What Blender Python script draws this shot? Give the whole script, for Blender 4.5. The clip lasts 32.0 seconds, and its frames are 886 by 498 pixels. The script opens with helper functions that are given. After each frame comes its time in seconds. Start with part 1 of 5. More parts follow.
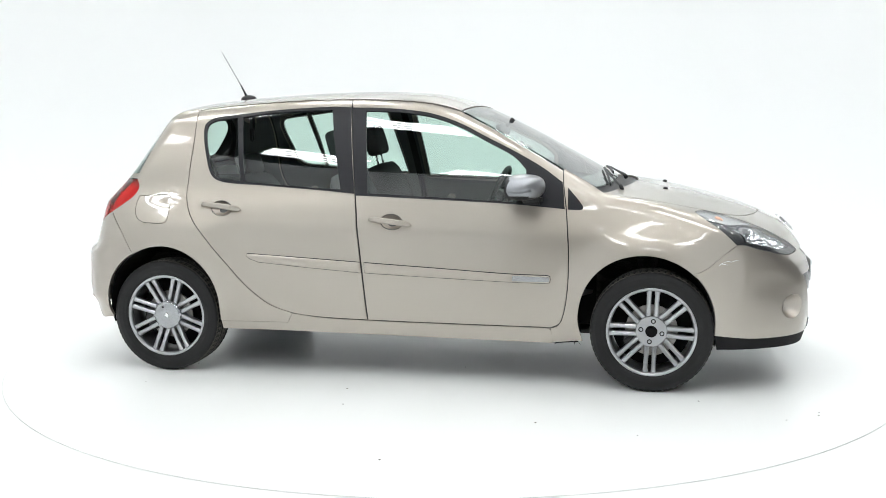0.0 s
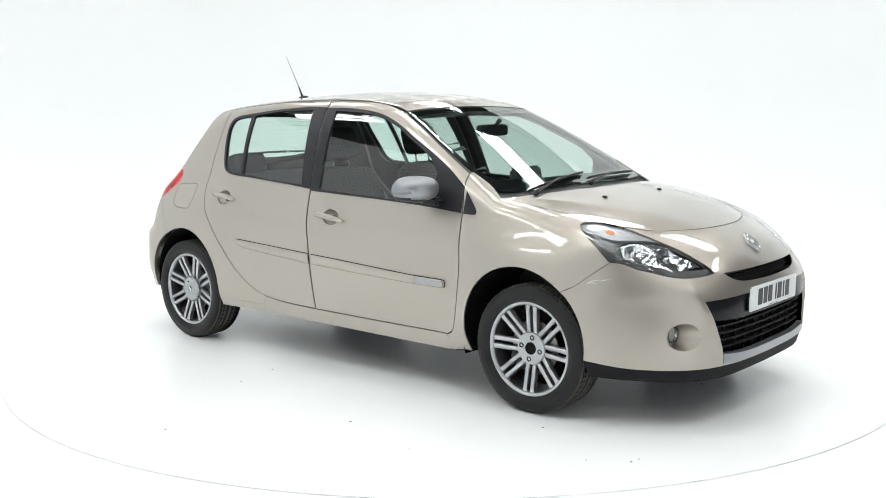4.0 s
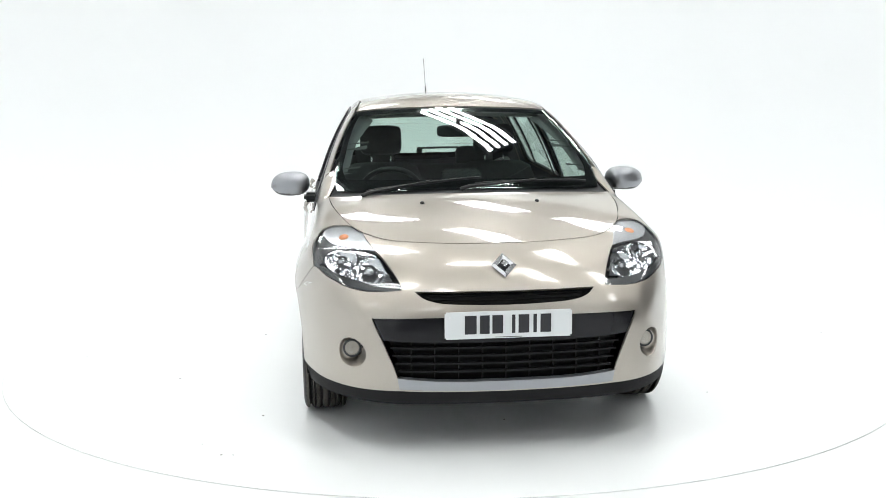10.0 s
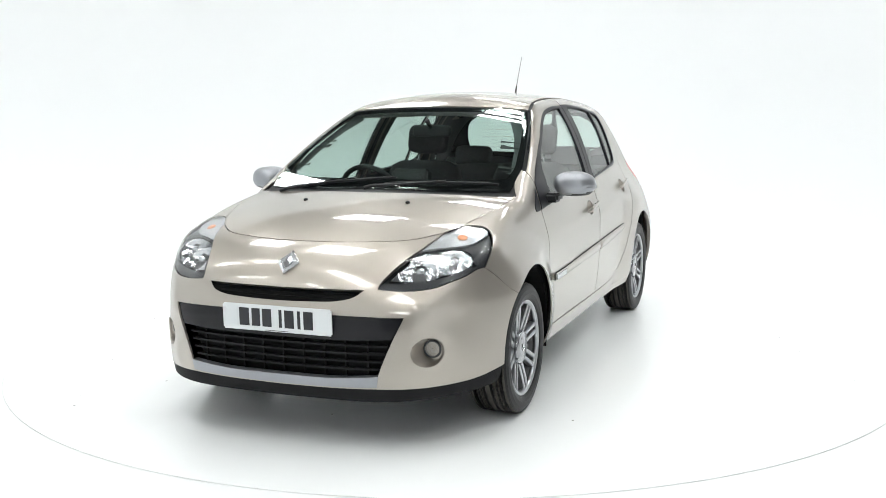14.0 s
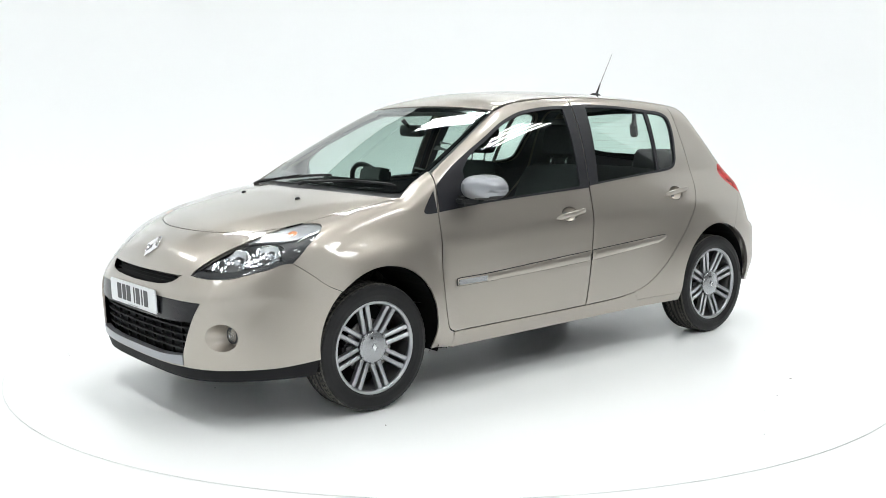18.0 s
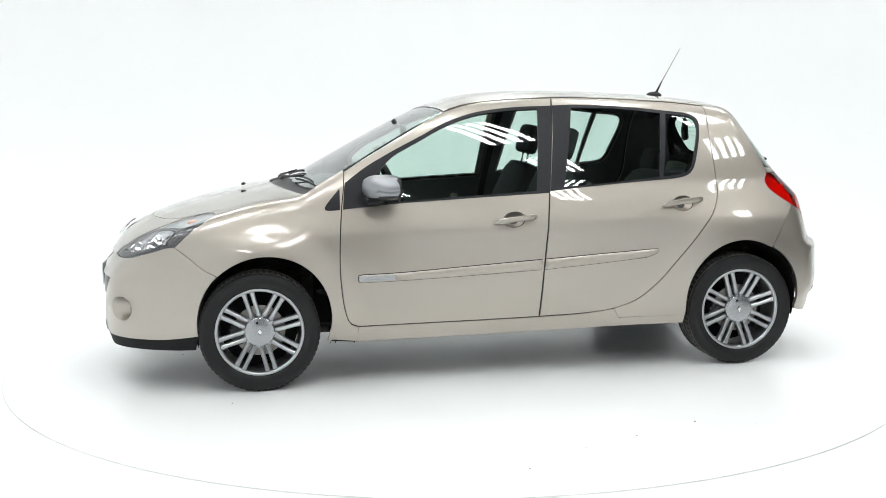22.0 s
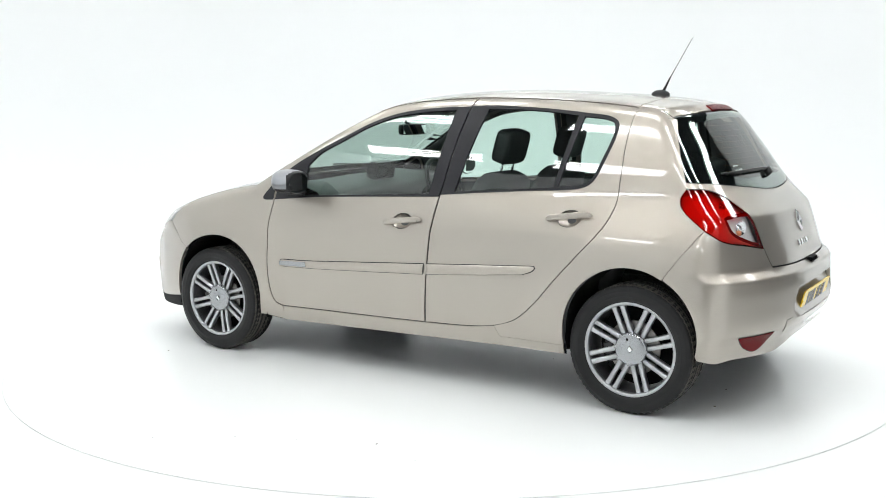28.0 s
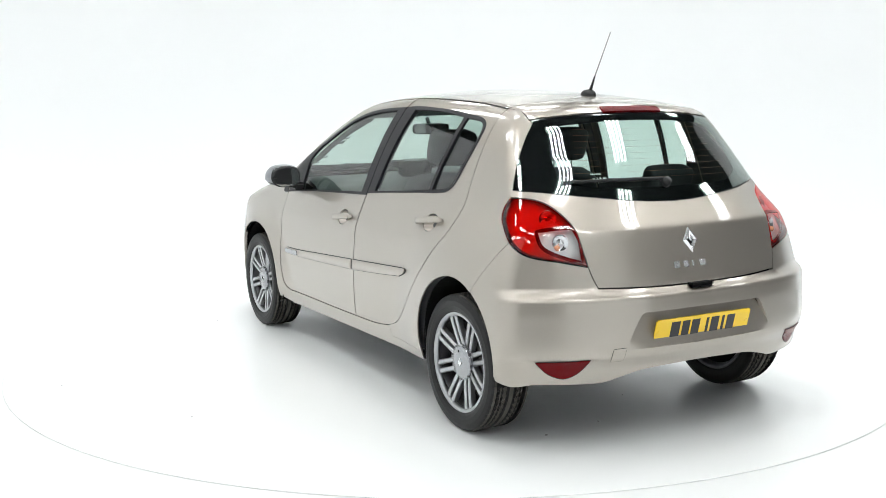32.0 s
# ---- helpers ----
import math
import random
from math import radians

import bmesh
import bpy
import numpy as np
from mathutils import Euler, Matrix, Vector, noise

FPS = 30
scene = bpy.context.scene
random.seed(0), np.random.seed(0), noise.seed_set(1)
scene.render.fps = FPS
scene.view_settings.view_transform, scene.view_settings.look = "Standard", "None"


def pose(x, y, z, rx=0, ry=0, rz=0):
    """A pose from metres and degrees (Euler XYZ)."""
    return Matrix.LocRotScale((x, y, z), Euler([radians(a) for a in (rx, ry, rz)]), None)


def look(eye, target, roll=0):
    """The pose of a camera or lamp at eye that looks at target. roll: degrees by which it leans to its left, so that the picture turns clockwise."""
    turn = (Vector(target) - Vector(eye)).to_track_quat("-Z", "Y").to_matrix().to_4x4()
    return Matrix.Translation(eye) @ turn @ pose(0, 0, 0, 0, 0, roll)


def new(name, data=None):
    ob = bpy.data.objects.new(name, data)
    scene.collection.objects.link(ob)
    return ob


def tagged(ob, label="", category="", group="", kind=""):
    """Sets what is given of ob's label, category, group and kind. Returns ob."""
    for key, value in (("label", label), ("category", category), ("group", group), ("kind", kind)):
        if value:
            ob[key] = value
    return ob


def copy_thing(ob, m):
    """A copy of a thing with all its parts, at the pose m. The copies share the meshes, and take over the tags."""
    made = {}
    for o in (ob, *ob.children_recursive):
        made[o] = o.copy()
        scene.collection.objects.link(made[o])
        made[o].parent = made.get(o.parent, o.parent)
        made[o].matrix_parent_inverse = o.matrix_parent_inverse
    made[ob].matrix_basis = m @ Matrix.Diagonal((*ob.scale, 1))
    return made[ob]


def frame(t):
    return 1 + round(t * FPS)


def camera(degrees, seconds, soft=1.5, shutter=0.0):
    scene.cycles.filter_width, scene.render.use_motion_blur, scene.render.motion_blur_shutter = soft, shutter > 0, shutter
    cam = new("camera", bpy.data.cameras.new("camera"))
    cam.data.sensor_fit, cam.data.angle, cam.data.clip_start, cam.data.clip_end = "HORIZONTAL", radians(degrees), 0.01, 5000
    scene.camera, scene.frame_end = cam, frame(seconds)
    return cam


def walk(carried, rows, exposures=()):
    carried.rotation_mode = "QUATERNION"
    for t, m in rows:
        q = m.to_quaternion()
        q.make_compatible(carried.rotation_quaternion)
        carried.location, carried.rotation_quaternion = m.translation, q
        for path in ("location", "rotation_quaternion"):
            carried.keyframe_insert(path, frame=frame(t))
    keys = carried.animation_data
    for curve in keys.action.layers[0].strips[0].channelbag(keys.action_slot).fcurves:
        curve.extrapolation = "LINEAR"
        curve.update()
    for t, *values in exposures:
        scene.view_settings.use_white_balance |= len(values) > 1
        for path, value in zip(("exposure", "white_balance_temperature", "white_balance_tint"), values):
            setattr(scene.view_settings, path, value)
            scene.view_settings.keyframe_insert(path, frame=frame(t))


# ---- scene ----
# ---- camera: it stands still, the turntable turns ----
EYE = (0.0, -6.0305, 1.4235)
TILT, PAN = 8.01, 0.635
AIM = (EYE[0] - math.sin(radians(PAN)) * math.cos(radians(TILT)), EYE[1] + math.cos(radians(PAN)) * math.cos(radians(TILT)),
       EYE[2] - math.sin(radians(TILT)))
cam = camera(46.5, 32.0, soft=0.8)
walk(cam, [(0.0, look(EYE, AIM, -0.5255)), (32.0, look(EYE, AIM, -0.5255))])
TURN_START, TURN_RATE = -11.13, -7.1605
CAR_OFF = (-0.136, -0.0315)
TABLE_R = 2.526
# ---- light: a white photo studio under banks of strip lights ----
world = bpy.data.worlds.new("studio_air")
world.use_nodes = True
world.node_tree.nodes["Background"].inputs["Color"].default_value = (0.9, 0.95, 1.0, 1)
world.node_tree.nodes["Background"].inputs["Strength"].default_value = 0.3
scene.world = world
scene.view_settings.exposure = 0.0
TUBE_GLOW = 29.0
# ---- materials ----
def material(name, color=(0.5, 0.5, 0.5), rough=0.5, metal=0.0, coat=0.0, ior=1.5, transmission=0.0, emit=0.0, emit_color=None,
             bump=0.0, spec=0.5, bump_scale=200.0, vary=0.0, vary_scale=6.0, rough_vary=0.0):
    m = bpy.data.materials.new(name)
    m.use_nodes = True
    nt = m.node_tree
    b = nt.nodes["Principled BSDF"]
    b.inputs["Base Color"].default_value = (*color, 1)
    b.inputs["Roughness"].default_value = rough
    b.inputs["Metallic"].default_value = metal
    b.inputs["IOR"].default_value = ior
    b.inputs["Specular IOR Level"].default_value = spec
    b.inputs["Coat Weight"].default_value = coat
    b.inputs["Coat Roughness"].default_value = 0.02
    b.inputs["Transmission Weight"].default_value = transmission
    if emit:
        b.inputs["Emission Color"].default_value = (*(emit_color or color), 1)
        b.inputs["Emission Strength"].default_value = emit
    co = nt.nodes.new("ShaderNodeTexCoord")
    if vary:
        n = nt.nodes.new("ShaderNodeTexNoise")
        n.inputs["Scale"].default_value, n.inputs["Detail"].default_value = vary_scale, 6
        nt.links.new(co.outputs["Object"], n.inputs["Vector"])
        mix = nt.nodes.new("ShaderNodeMix")
        mix.data_type = "RGBA"
        mix.inputs["A"].default_value = (*[c * (1 - vary) for c in color], 1)
        mix.inputs["B"].default_value = (*[min(1, c * (1 + vary)) for c in color], 1)
        nt.links.new(n.outputs["Fac"], mix.inputs["Factor"])
        nt.links.new(mix.outputs["Result"], b.inputs["Base Color"])
        if rough_vary:
            mr = nt.nodes.new("ShaderNodeMapRange")
            mr.inputs["To Min"].default_value, mr.inputs["To Max"].default_value = max(0.0, rough - rough_vary), rough + rough_vary
            nt.links.new(n.outputs["Fac"], mr.inputs["Value"])
            nt.links.new(mr.outputs["Result"], b.inputs["Roughness"])
    if bump:
        n2 = nt.nodes.new("ShaderNodeTexNoise")
        n2.inputs["Scale"].default_value, n2.inputs["Detail"].default_value = bump_scale, 3
        nt.links.new(co.outputs["Object"], n2.inputs["Vector"])
        bp = nt.nodes.new("ShaderNodeBump")
        bp.inputs["Strength"].default_value, bp.inputs["Distance"].default_value = bump, 0.002
        nt.links.new(n2.outputs["Fac"], bp.inputs["Height"])
        nt.links.new(bp.outputs["Normal"], b.inputs["Normal"])
    return m


def paint_material():
    """Champagne metallic lacquer: fine flakes under a clear coat."""
    m = material("champagne_paint", (0.36, 0.325, 0.28), 0.39, 0.88, coat=1.0)
    nt = m.node_tree
    b = nt.nodes["Principled BSDF"]
    b.inputs["Coat IOR"].default_value = 1.55
    co = nt.nodes.new("ShaderNodeTexCoord")
    flake = nt.nodes.new("ShaderNodeTexVoronoi")
    flake.inputs["Scale"].default_value = 900
    nt.links.new(co.outputs["Object"], flake.inputs["Vector"])
    mix = nt.nodes.new("ShaderNodeMix")
    mix.data_type = "RGBA"
    mix.inputs["A"].default_value = (0.355, 0.323, 0.284, 1)
    mix.inputs["B"].default_value = (0.443, 0.404, 0.357, 1)
    nt.links.new(flake.outputs["Color"], mix.inputs["Factor"])
    nt.links.new(mix.outputs["Result"], b.inputs["Base Color"])
    return m


PAINT = paint_material()
WHITE_FLOOR = material("white_painted_floor", (0.90, 0.91, 0.905), 0.24, vary=0.015, vary_scale=1.5, bump=0.05, bump_scale=60)
WHITE_WALL = material("white_wall", (0.83, 0.84, 0.845), 0.7, vary=0.01, vary_scale=0.8)
RUBBER = material("tyre_rubber", (0.009, 0.009, 0.0095), 0.48, bump=0.2, spec=0.3, bump_scale=300, vary=0.3, vary_scale=12)
BLACK_PLASTIC = material("black_plastic", (0.013, 0.0135, 0.0145), 0.45, spec=0.35, bump=0.15, bump_scale=900, vary=0.2)
TUBE = material("strip_light_glow", (1, 1, 1), 0.5, emit=TUBE_GLOW, emit_color=(0.975, 1.0, 0.995))
CEILING = material("pale_grey_ceiling", (0.78, 0.785, 0.79), 0.8, vary=0.1)
ALLOY = material("alloy", (0.42, 0.43, 0.445), 0.30, 0.9, vary=0.04, vary_scale=30)
# the same alloy darkened: the shade inside the rim is put into its colour
ALLOY_SHADED = material("shaded_alloy_barrel", (0.22, 0.22, 0.225), 0.4, 0.8, vary=0.2, vary_scale=20)
TREAD = material("dusty_tread", (0.075, 0.071, 0.063), 0.8, spec=0.2, bump=0.3, bump_scale=300, vary=0.3, vary_scale=15)
CONCRETE = material("grey_concrete", (0.40, 0.40, 0.39), 0.6, vary=0.15, vary_scale=2, bump=0.2, bump_scale=40)
HALL_WALL = material("grey_hall_wall", (0.20, 0.20, 0.205), 0.7, vary=0.08, vary_scale=1.5)


def thin_glass(name, tint, gloss=0.06, rough=0.0):
    """A pane: tinted see-through, with mirror gloss that grows towards grazing angles."""
    m = bpy.data.materials.new(name)
    m.use_nodes = True
    nt = m.node_tree
    for n in list(nt.nodes):
        nt.nodes.remove(n)
    out = nt.nodes.new("ShaderNodeOutputMaterial")
    mix = nt.nodes.new("ShaderNodeMixShader")
    clear = nt.nodes.new("ShaderNodeBsdfTransparent")
    clear.inputs["Color"].default_value = (*tint, 1)
    shine = nt.nodes.new("ShaderNodeBsdfGlossy")
    shine.inputs["Roughness"].default_value = rough
    edge = nt.nodes.new("ShaderNodeLayerWeight")
    edge.inputs["Blend"].default_value = 0.5
    power = nt.nodes.new("ShaderNodeMath")
    power.operation, power.inputs[1].default_value = "POWER", 4.5
    scale = nt.nodes.new("ShaderNodeMath")
    scale.operation, scale.inputs[1].default_value, scale.inputs[2].default_value = "MULTIPLY_ADD", 1 - gloss, gloss
    nt.links.new(edge.outputs["Facing"], power.inputs[0])
    nt.links.new(power.outputs["Value"], scale.inputs[0])
    nt.links.new(scale.outputs["Value"], mix.inputs["Fac"])
    nt.links.new(clear.outputs["BSDF"], mix.inputs[1])
    nt.links.new(shine.outputs["BSDF"], mix.inputs[2])
    nt.links.new(mix.outputs["Shader"], out.inputs["Surface"])
    return m


WINDOW_GLASS = thin_glass("window_glass", (0.80, 0.92, 0.87), 0.11)
SCREEN_GLASS = thin_glass("windscreen_glass", (0.80, 0.92, 0.87), 0.23)
LAMP_GLASS = thin_glass("clear_lamp_cover", (0.96, 0.97, 0.97), 0.06)
RED_LENS = thin_glass("red_lamp_cover", (0.86, 0.05, 0.035), 0.08)
LAMP_WHITE = material("white_lamp_shell", (0.72, 0.72, 0.72), 0.35, bump=0.2, bump_scale=400)
LAMP_SILVER = material("satin_lamp_silver", (0.66, 0.67, 0.69), 0.22, 0.6, bump=0.5, bump_scale=60)
BOWL_SILVER = material("reflector_silver", (0.66, 0.67, 0.69), 0.14, 1.0)
LAMP_BULB = material("capped_bulb", (0.55, 0.56, 0.58), 0.12, 0.9)
DARK_RED = material("dark_red_reflector", (0.12, 0.003, 0.005), 0.25, spec=0.12, bump=0.3, bump_scale=700)
FRIT = material("black_glass_border", (0.006, 0.006, 0.007), 0.06, coat=0.6)
SATIN_BLACK = material("satin_black_trim", (0.012, 0.012, 0.015), 0.42, spec=0.3, vary=0.15)
GLOSS_BLACK = material("gloss_black_trim", (0.008, 0.008, 0.010), 0.22, spec=0.3)
DEEP_BLACK = material("deep_black", (0.005, 0.005, 0.0055), 0.7, spec=0.15, vary=0.2)
CHROME = material("chrome", (0.83, 0.84, 0.85), 0.06, 1.0)
BRIGHT_SILVER = material("bright_badge_silver", (0.80, 0.81, 0.82), 0.16, 0.75)
LAMP_CHROME = material("lamp_reflector", (0.80, 0.81, 0.83), 0.12, 1.0)
SATIN_SILVER = material("satin_silver", (0.36, 0.37, 0.385), 0.26, 0.85, coat=0.4)
LAMP_HOUSING = material("lamp_housing", (0.03, 0.031, 0.034), 0.3, vary=0.2)
ORANGE = material("orange_bulb", (0.78, 0.33, 0.17), 0.25, bump=0.4, bump_scale=250)
RUBBER_SEAL = material("rubber_seal", (0.012, 0.012, 0.013), 0.5)
PLATE_WHITE = material("white_plate", (0.66, 0.68, 0.69), 0.3, coat=0.4)
PLATE_YELLOW = material("yellow_plate", (0.85, 0.56, 0.015), 0.3, coat=0.4)
PLATE_INK = material("plate_ink", (0.012, 0.012, 0.016), 0.35)
WHITE_PRINT = material("white_print", (0.75, 0.76, 0.76), 0.5)
SEAT_CLOTH = material("charcoal_seat_cloth", (0.042, 0.043, 0.046), 0.9, bump=0.5, bump_scale=500, vary=0.25, vary_scale=40)
DASH = material("dashboard_plastic", (0.09, 0.093, 0.096), 0.6, bump=0.3, bump_scale=700, vary=0.1)
HEADLINER = material("grey_headlining", (0.30, 0.30, 0.29), 0.95, bump=0.2, bump_scale=600, vary=0.06)
BRAKE = material("brake_disc_steel", (0.25, 0.24, 0.23), 0.4, 0.9, vary=0.2, vary_scale=30)
MIRROR = material("mirror_silver", (0.92, 0.94, 0.94), 0.01, 1.0)
SATIN_WHITE = material("white_enamel", (0.75, 0.76, 0.76), 0.4)
LIP_BLACK = material("unpainted_black_lip", (0.008, 0.008, 0.009), 0.65, spec=0.2, bump=0.2, bump_scale=800, vary=0.2)
FITTING_GREY = material("grey_fitting", (0.10, 0.10, 0.105), 0.5)
JOINT = material("joint_shadow_grey", (0.5, 0.52, 0.51), 0.8)
DIRT = material("dirt", (0.10, 0.09, 0.08), 0.9)
SCREEN_DARK = material("dark_display", (0.01, 0.012, 0.013), 0.1, coat=0.5)
STEEL_DARK = material("dark_underbody", (0.03, 0.03, 0.031), 0.6, vary=0.3, vary_scale=8)
CAP_SILVER = material("matt_silver_cap", (0.31, 0.32, 0.34), 0.32, 0.8, vary=0.04, vary_scale=40)
HEATER = material("brown_heater_print", (0.30, 0.15, 0.10), 0.6)
# ---- the car's outer surface: smooth profiles, blended where they meet ----
def prof(*knots):
    """A smooth curve through (position, value) knots, flat beyond the ends."""
    kx = np.array([k[0] for k in knots], float)
    ky = np.array([k[1] for k in knots], float)
    order = np.argsort(kx)
    kx, ky = kx[order], ky[order]
    slope = np.diff(ky) / np.diff(kx)
    tang = np.zeros_like(ky)
    tang[0], tang[-1] = slope[0], slope[-1]
    a, b = slope[:-1], slope[1:]
    ha, hb = np.diff(kx)[:-1], np.diff(kx)[1:]
    tang[1:-1] = (a * hb + b * ha) / (ha + hb)

    def value(x):
        x = np.asarray(x, float)
        q = np.clip(x, kx[0], kx[-1])
        i = np.clip(np.searchsorted(kx, q) - 1, 0, len(kx) - 2)
        h = kx[i + 1] - kx[i]
        u = (q - kx[i]) / h
        y = (ky[i] * (1 + 2 * u) * (1 - u) ** 2 + tang[i] * h * u * (1 - u) ** 2
             + ky[i + 1] * u * u * (3 - 2 * u) + tang[i + 1] * h * u * u * (u - 1))
        return y + np.where(x < kx[0], (x - kx[0]) * tang[0], 0) + np.where(x > kx[-1], (x - kx[-1]) * tang[-1], 0)

    return value


HUB_X, HUB_Z = 1.2875, 0.30
side_y = prof((0.12, 0.745), (0.22, 0.788), (0.31, 0.806), (0.45, 0.821), (0.58, 0.8265), (0.70, 0.8245), (0.77, 0.8215), (0.79, 0.8185), (0.83, 0.8075),
              (0.88, 0.7915), (0.95, 0.767), (1.0, 0.748), (1.1, 0.712), (1.2, 0.670), (1.3, 0.620), (1.42, 0.545))
side_low = prof((-2.0, 0.0), (-1.6, 0.004), (-1.2, 0.010), (-0.7, 0.006), (0.0, 0.0), (0.8, 0.002), (1.3, 0.010), (1.7, 0.0), (2.1, -0.02))
side_up = prof((-2.0, -0.09), (-1.5, -0.045), (-1.1, -0.024), (-0.5, -0.004), (0.0, 0.0), (0.9, 0.0), (1.3, -0.012), (1.7, -0.02), (2.1, -0.03))
hood_z = prof((0.7, 1.06), (1.1, 1.012), (1.373, 0.966), (1.6, 0.915), (1.78, 0.860), (1.9, 0.812), (1.99, 0.762), (2.06, 0.700), (2.10, 0.640))
hood_k = prof((0.8, 0.10), (1.4, 0.11), (1.6, 0.14), (1.8, 0.22), (2.0, 0.45), (2.1, 0.60))
screen_z = prof((-0.1, 1.56), (0.307, 1.406), (0.473, 1.330), (0.639, 1.246), (0.807, 1.156), (1.008, 1.045), (1.2, 0.935))
roof_z = prof((-1.75, 1.29), (-1.491, 1.366), (-1.338, 1.407), (-1.058, 1.445), (-0.844, 1.460), (-0.515, 1.476), (-0.25, 1.479),
              (0.0, 1.468), (0.2, 1.449), (0.4, 1.42), (0.7, 1.36))
nose_x = prof((0.12, 2.0), (0.2, 2.06), (0.3, 2.086), (0.4, 2.092), (0.55, 2.092), (0.6, 2.088), (0.66, 2.066), (0.72, 2.04), (0.8, 2.01), (1.0, 1.95))
tail_x = prof((0.15, -1.80), (0.2, -1.825), (0.3, -1.880), (0.36, -1.896), (0.405, -1.922), (0.43, -1.926), (0.52, -1.925), (0.61, -1.920), (0.643, -1.914), (0.657, -1.894), (0.672, -1.876), (0.69, -1.869),
              (0.76, -1.847), (0.843, -1.820), (0.885, -1.8065), (0.906, -1.798), (0.918, -1.789), (0.94, -1.7685), (1.0, -1.7135), (1.20, -1.577), (1.38, -1.446))


def smax(a, b, r):
    """The larger of two distances, with a rounded edge of radius about r."""
    h = np.clip(0.5 + 0.5 * (a - b) / r, 0, 1)
    return b + (a - b) * h + r * h * (1 - h)


def ramp(x, a, b):
    u = np.clip((x - a) / (b - a), 0, 1)
    return u * u * (3 - 2 * u)


def body(x, y, z):
    """Below nought inside the car's outer skin, above outside."""
    y = np.abs(y)
    up = ramp(z, 0.62, 1.0)
    flare = 0.0
    for hx, amp, far in ((HUB_X, 0.038, 0.56), (-HUB_X, 0.034, 0.66)):
        d = np.hypot(x - hx, z - HUB_Z)
        flare = flare + amp * (1 - ramp(d, 0.33, far)) * ramp(z, 0.12, 0.35)
    crease = 0.022 * np.clip(x, -1.4, 1.2) * ramp(z, 0.62, 0.74) * (1 - ramp(z, 0.88, 1.02))
    width = side_y(z + crease) + side_low(x) * (1 - up) + side_up(x) * up + flare
    f_side = y - width
    screen = screen_z(x + 0.17 * y * y)
    roof = roof_z(x) + 0.018 - 0.175 * y * y
    cabin = -smax(-screen, -roof, 0.03)
    hood = hood_z(x) - hood_k(x) * np.abs(y) ** 2.1
    top = smax(hood, cabin, 0.012)
    f_top = (z - top) * (0.92 - 0.2 * ramp(x, 0.25, 0.35) * (1 - ramp(x, 0.9, 1.1)))
    f_front = x - (nose_x(z) - 1.2 * y ** 5)
    f_rear = (tail_x(z) + (0.40 + 0.26 * ramp(z, 0.82, 1.36)) * y ** (3.2 - 0.4 * ramp(z, 0.82, 1.36))) - x
    f = smax(f_side, f_top, 0.055)
    f = smax(f, f_front, 0.07)
    f = smax(f, f_rear * 0.9, 0.05)
    return f


def solve_on(start, way, reach, inset=0.0):
    """Where rays from outside first meet the skin (start, way: n x 3), moved inward by inset."""
    lo, hi = np.zeros(len(start)), np.full(len(start), float(reach))
    for _ in range(34):
        mid = 0.5 * (lo + hi)
        p = start + way * mid[:, None]
        inside = body(p[:, 0], p[:, 1], p[:, 2]) < -inset
        hi = np.where(inside, mid, hi)
        lo = np.where(inside, lo, mid)
    return start + way * hi[:, None]


def gradient(p, e=2e-3):
    g = np.stack([body(*(p + d).T) - body(*(p - d).T) for d in np.eye(3) * e], 1)
    return g / np.maximum(np.linalg.norm(g, axis=1, keepdims=True), 1e-9)


# charts: flat coordinates (a, b) for a stretch of skin, and the rays that lead from them to it
def chart_side(ab):
    n = len(ab)
    return np.stack([ab[:, 0], np.full(n, 1.3), ab[:, 1]], 1), np.tile((0.0, -1.0, 0.0), (n, 1)), 1.3


def chart_top(ab):
    n = len(ab)
    return np.stack([ab[:, 0], ab[:, 1], np.full(n, 2.0)], 1), np.tile((0.0, 0.0, -1.0), (n, 1)), 1.9


def chart_front(ab):
    n = len(ab)
    return np.stack([np.full(n, 2.6), ab[:, 0], ab[:, 1]], 1), np.tile((-1.0, 0.0, 0.0), (n, 1)), 2.2


def chart_rear(ab):
    n = len(ab)
    return np.stack([np.full(n, -2.5), ab[:, 0], ab[:, 1]], 1), np.tile((1.0, 0.0, 0.0), (n, 1)), 2.2


def chart_wing(ab):
    """Looks in at 45 degrees from above the left flank; b is (z - y) / root two."""
    s = math.sqrt(0.5)
    n = len(ab)
    mid = np.stack([ab[:, 0], -s * ab[:, 1], s * ab[:, 1]], 1)
    return mid + np.array((0, s, s)) * 1.9, np.tile((0.0, -s, -s), (n, 1)), 1.9


LAMP_WAY = np.array((0.62, 0.56, 0.55)) / np.linalg.norm((0.62, 0.56, 0.55))
LAMP_U = np.cross((0.0, 0.0, 1.0), LAMP_WAY) / np.linalg.norm(np.cross((0.0, 0.0, 1.0), LAMP_WAY))
LAMP_V = np.cross(LAMP_WAY, LAMP_U)


def chart_lamp(ab):
    """Looks in at the left front corner from ahead, outside and above."""
    start = LAMP_U * ab[:, :1] + LAMP_V * ab[:, 1:2] + LAMP_WAY * 2.6
    return start, np.tile(-LAMP_WAY, (len(ab), 1)), 2.4


FRONT_AXIS, REAR_AXIS = 1.15, -1.05


def chart_nose(ab):
    """Looks in towards an upright axis; a is the angle from straight ahead, b the height."""
    way = np.stack([-np.cos(ab[:, 0]), -np.sin(ab[:, 0]), np.zeros(len(ab))], 1)
    mid = np.stack([np.full(len(ab), FRONT_AXIS), np.zeros(len(ab)), ab[:, 1]], 1)
    return mid - way * 1.6, way, 1.6


